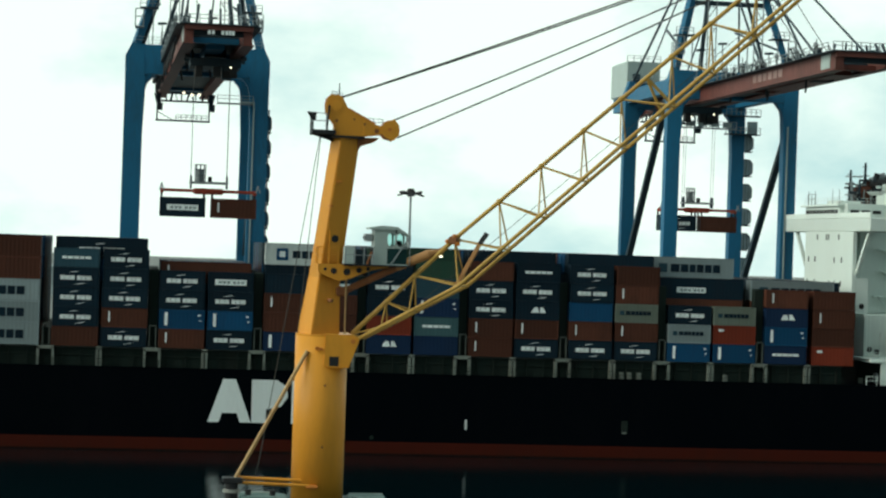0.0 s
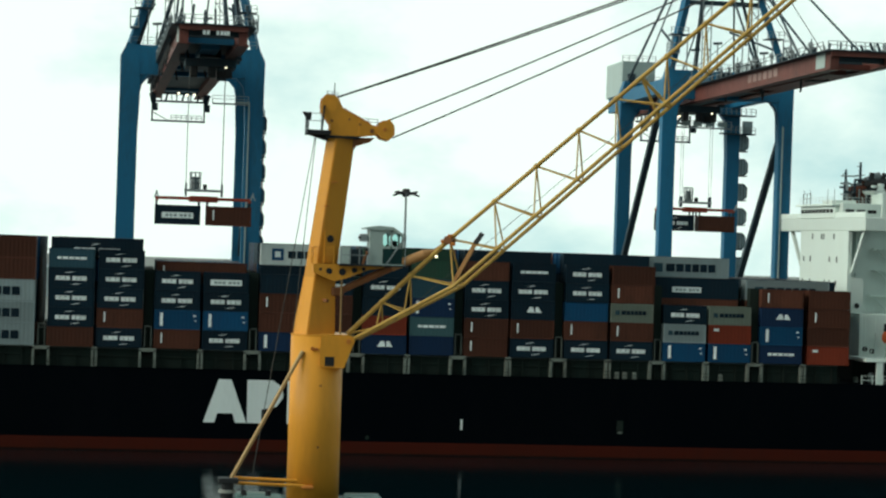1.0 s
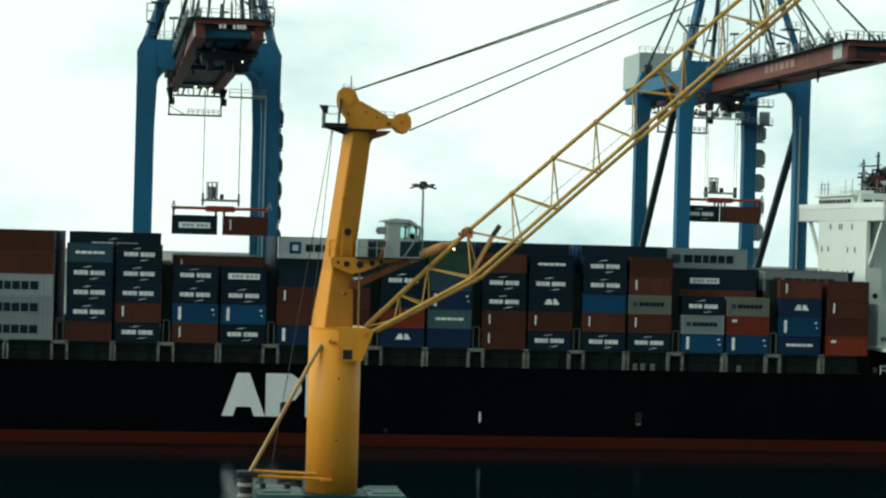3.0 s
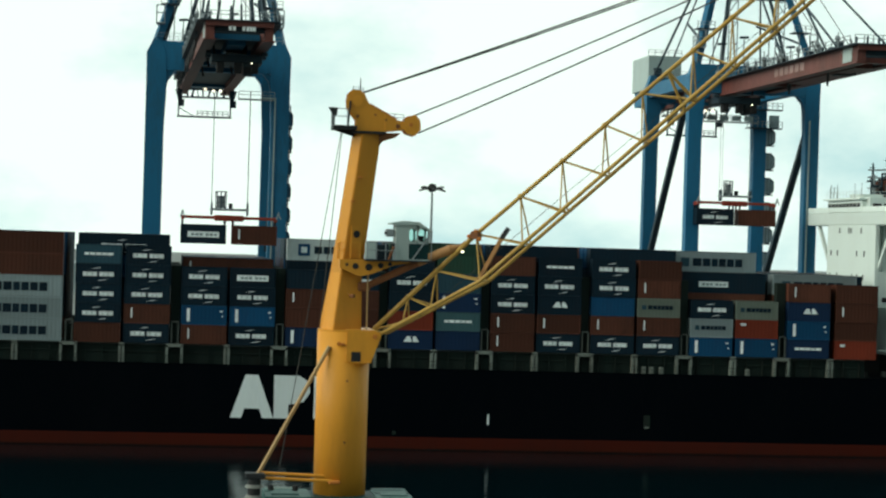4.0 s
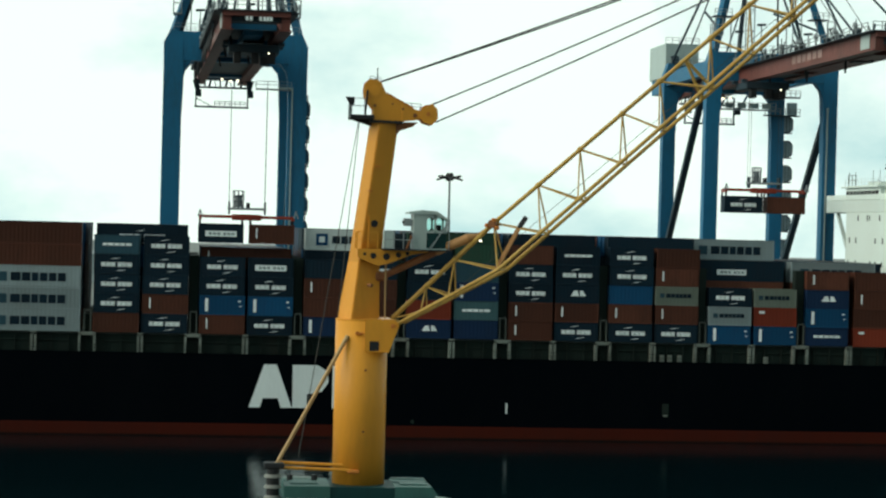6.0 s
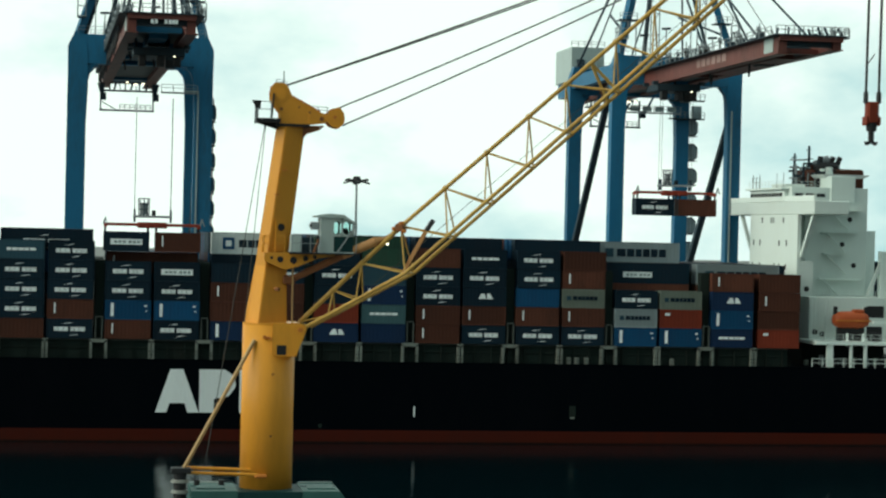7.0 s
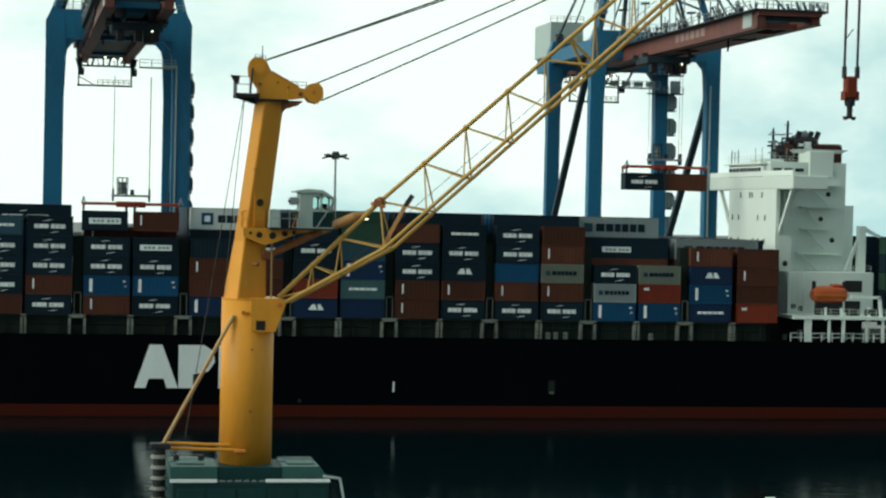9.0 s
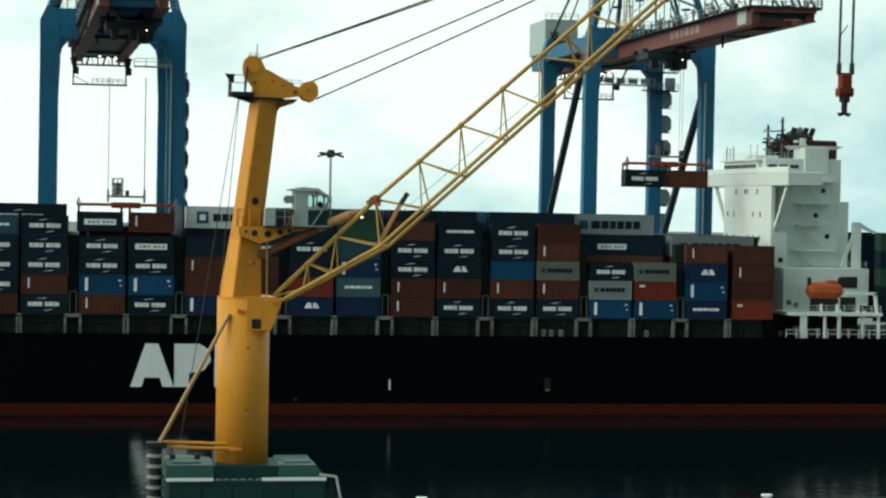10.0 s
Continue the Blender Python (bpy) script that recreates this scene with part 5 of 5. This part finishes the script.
        part("hatch", B((x0 + 0.4, -1.6, 11.95), (x0 + 2.2, -0.2, 12.03), 0.03), "green", roof)
        part("seam", B((x0 + 0.05, -0.1, 11.95), (x1 - 0.8, -0.04, 11.99)), "green_dark", roof)
    part("tower_well", B((9.86, -2.55, 11.0), (14.04, 1.6, 11.9)), "green_dark", c)
    for x0, x1 in ((6.8, 9.8), (12.9, 17.05)):
        part("roof_edge", B((x0, -3.3, 11.02), (x1, -3.18, 11.22)), "lettering", c, "white painted roof edge")
    for i, x in enumerate((9.95, 10.45, 10.95, 11.5, 12.05, 12.5)):
        part("edge_bar", B((x, -3.27, 11.06), (x + (0.35, 0.3, 0.4, 0.35, 0.25, 0.3)[i], -3.19, 11.16)), "galvanised", c)
    for x in (7.4, 9.0):
        part("vent_cap", T((x, 0.6, 11.95), (x, 0.6, 12.3), 0.2, n=10), "dark", c)
    for i in range(5):
        x = 7.3 + i * 1.95
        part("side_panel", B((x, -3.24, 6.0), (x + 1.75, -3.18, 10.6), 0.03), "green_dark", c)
    part("side_rail", T((16.6, -3.2, 11.4), (17.7, -3.2, 11.25), 0.08, n=8), "cab_white", c)
    part("side_rail", T((17.7, -3.2, 11.25), (18.3, -3.2, 8.4), 0.08, n=8), "cab_white", c)
    reel = part("insulator_column", T((6.2, -1.6, 5.4), (6.2, -1.6, 13.2), 0.42, n=14), "dark", c, "stack of pale ribbed insulator discs")
    for i in range(11):
        z = 12.4 - i * 0.68
        part("disc", T((6.2, -1.6, z), (6.2, -1.6, z + 0.2), 0.6, 0.5, n=18), "insulator", reel)
    part("stack_cap", B((5.6, -2.1, 13.0), (6.9, -1.1, 13.35), 0.05), "dark", c)
    # undercarriage
    part("chassis", B((5.5, -3.6, 4.2), (18.5, 4.6, 5.2), 0.15), "green_dark", c)
    for x in (6.6, 8.6, 10.6, 13.4, 15.4, 17.4):
        for y in (-3.4, 3.8):
            wheel = part("wheel", T((x, y, 3.65), (x, y + 0.6, 3.65), 0.65, n=18), "dark", c)
            part("rim", T((x, y - 0.02, 3.65), (x, y + 0.62, 3.65), 0.32, n=12), "yellow", wheel)
    for x in (4.6, 19.0):
        for y in (-5.2, 6.0):
            part("outrigger", BM((x, y * 0.6, 4.6), (x, y, 4.6), 0.6), "green", c)
            part("outrigger_pad", B((x - 0.9, y - 0.9, 3.0), (x + 0.9, y + 0.9, 3.25)), "galvanised", c)
            part("outrigger_jack", T((x, y, 3.2), (x, y, 4.6), 0.22, n=10), "galvanised", c)
    return c


def build_hook():
    t = thing("crane_hook", "red hook block with a dark double hook on steel ropes", "crane hook", (46.88, CRANE_Y - 15.35, 34.7))
    block = part("hook_block", B((-0.36, -0.35, 1.35), (0.36, 0.35, 2.7), 0.1), "c_red", t)
    for s in (-0.48, 0.35):
        part("cheek", B((s, -0.35, 1.25), (s + 0.13, 0.35, 1.8), 0.05), "c_red", block)
        part("socket", B((s, -0.2, 2.6), (s + 0.16, 0.2, 3.3)), "dark", block)
    part("swivel", T((0, 0, 0.9), (0, 0, 1.4), 0.30, 0.36, n=14), "dark", t)
    part("shank", T((0, 0, 0.25), (0, 0, 1.0), 0.18, n=12), "dark", t)
    bm = bmesh.new()
    for s in (-1, 1):
        pts = [Vector((s * 0.34 * math.sin(a), 0, 0.28 - 0.22 * math.sin(a) + 0.22 * (a / 2.2) ** 2)) for a in (0.0, 0.5, 1.0, 1.5, 2.0)]
        for p, q in zip(pts, pts[1:]):
            tube(bm, p, q, 0.11, n=8)
    part("double_hook", bm, "dark", t)
    for dx in (-0.44, -0.36, 0.38, 0.46):
        part("fall_rope", T((dx, 0, 3.3), (dx + 0.12, 0, 16.4), 0.045, n=5), "rope", t)
    part("slack_rope", T((-0.4, 0, 4.9), (0.1, 0, 5.6), 0.035, n=5), "rope", t)
    return t


def build_bollard(x, y):
    b = thing("bollard", "white-painted cast mooring bollard on the quay edge", "bollard", (x, y, 3.0), "quay bollards")
    part("base", T((0, 0, 0), (0, 0, 0.08), 0.45, n=16), "dark", b)
    part("post", T((0, 0, 0.05), (0, 0, 0.45), 0.28, 0.22, n=16), "lettering", b)
    part("head", B((-0.5, -0.28, 0.42), (0.5, 0.28, 0.66), 0.1), "lettering", b)


def build_far_sheds():
    # sheds added far off; the pale of hazy distance is put into their paint
    for x, w, h, y in ((-190, 120, 14, 760), (-40, 150, 11, 820), (150, 180, 13, 800), (360, 160, 10, 760)):
        e = thing("warehouse", "flat-roofed port warehouse far behind the quay, painted pale and hazy", "warehouse", (x, y, 3.2), "far sheds")
        part("wall", B((0, 0, 0), (w, 40, h)), "haze_tint", e)
        part("roof", B((-1, -1, h), (w + 1, 41, h + 0.6)), "haze_tint", e)


build_ground()
build_ship()
build_containers()
build_deckhouse()
build_lifeboat()
build_gantry(-2.08, 17.15, 8.6, FRONT, (2.0, 9.0), 0.55, 257.0, -0.024, 1.40, 1.8, 3.7)
build_gantry(83.0, 102.3, 91.4, REAR, (83.4, 6.0), 1.6, 251.0, 0.0, 1.10, 0.0, 4.3)
build_mobile_crane()
build_hook()
build_lamp_mast()
for k in range(-2, 4):
    build_bollard(-0.25 + 31.3 * k, 172.7)
build_far_sheds()

# hanging loads
LOAD_A, LOAD_B = (8.55, SHIP_Y + 0.35), (89.5, 322.0)
spreader_a = build_spreader(LOAD_A[0], LOAD_A[1], 31.3 + 2.6, 18.0)
boxes_a = [container(L20, "c_navy", "box", (LOAD_A[0] - 3.4, LOAD_A[1], 31.3)), container(L20, "c_brown", "slim", (LOAD_A[0] + 3.4, LOAD_A[1], 31.3))]
trolley_a = build_trolley((LOAD_A[0] + 0.3, LOAD_A[1] + 1.2))
spreader_b = build_spreader(LOAD_B[0], LOAD_B[1], 32.3 + 2.6, 17.0)
boxes_b = [container(L20, "c_navy", "two", (LOAD_B[0] - 3.4, LOAD_B[1], 32.3)), container(L20, "c_brown", "", (LOAD_B[0] + 3.4, LOAD_B[1], 32.3))]
trolley_b = build_trolley((LOAD_B[0] - 0.6, LOAD_B[1] + 1.2))


def motions():
    lowering = [(0, 31.3), (0.5, 30.9), (1, 30.3), (1.5, 29.75), (2, 29.0), (2.5, 28.6), (4, 27.15), (4.5, 26.85), (5, 26.7),
                (6.5, 25.55), (7, 25.4), (7.5, 25.28), (8, 25.1), (8.5, 25.0), (9, 24.9), (9.5, 24.83), (10, 24.65)]
    walk(spreader_a, [(t, pose(LOAD_A[0], LOAD_A[1], z + 2.6)) for t, z in lowering])
    for ob, dx in zip(boxes_a, (-3.4, 3.4)):
        walk(ob, [(t, pose(LOAD_A[0] + dx, LOAD_A[1], z)) for t, z in lowering])
    running = [(0, 322.0), (1, 320.4), (2, 318.3), (2.5, 317.2), (4, 312.6), (5, 309.8), (6.5, 305.0), (7.5, 301.7), (8, 300.0), (9, 297.6), (10, 294.7)]
    walk(spreader_b, [(t, pose(LOAD_B[0], y, 32.3 + 2.6)) for t, y in running])
    walk(trolley_b, [(t, pose(LOAD_B[0] - 0.6, y + 1.2, BOOM_Z)) for t, y in running])
    for ob, dx in zip(boxes_b, (-3.4, 3.4)):
        walk(ob, [(t, pose(LOAD_B[0] + dx, y, 32.3)) for t, y in running])


motions()
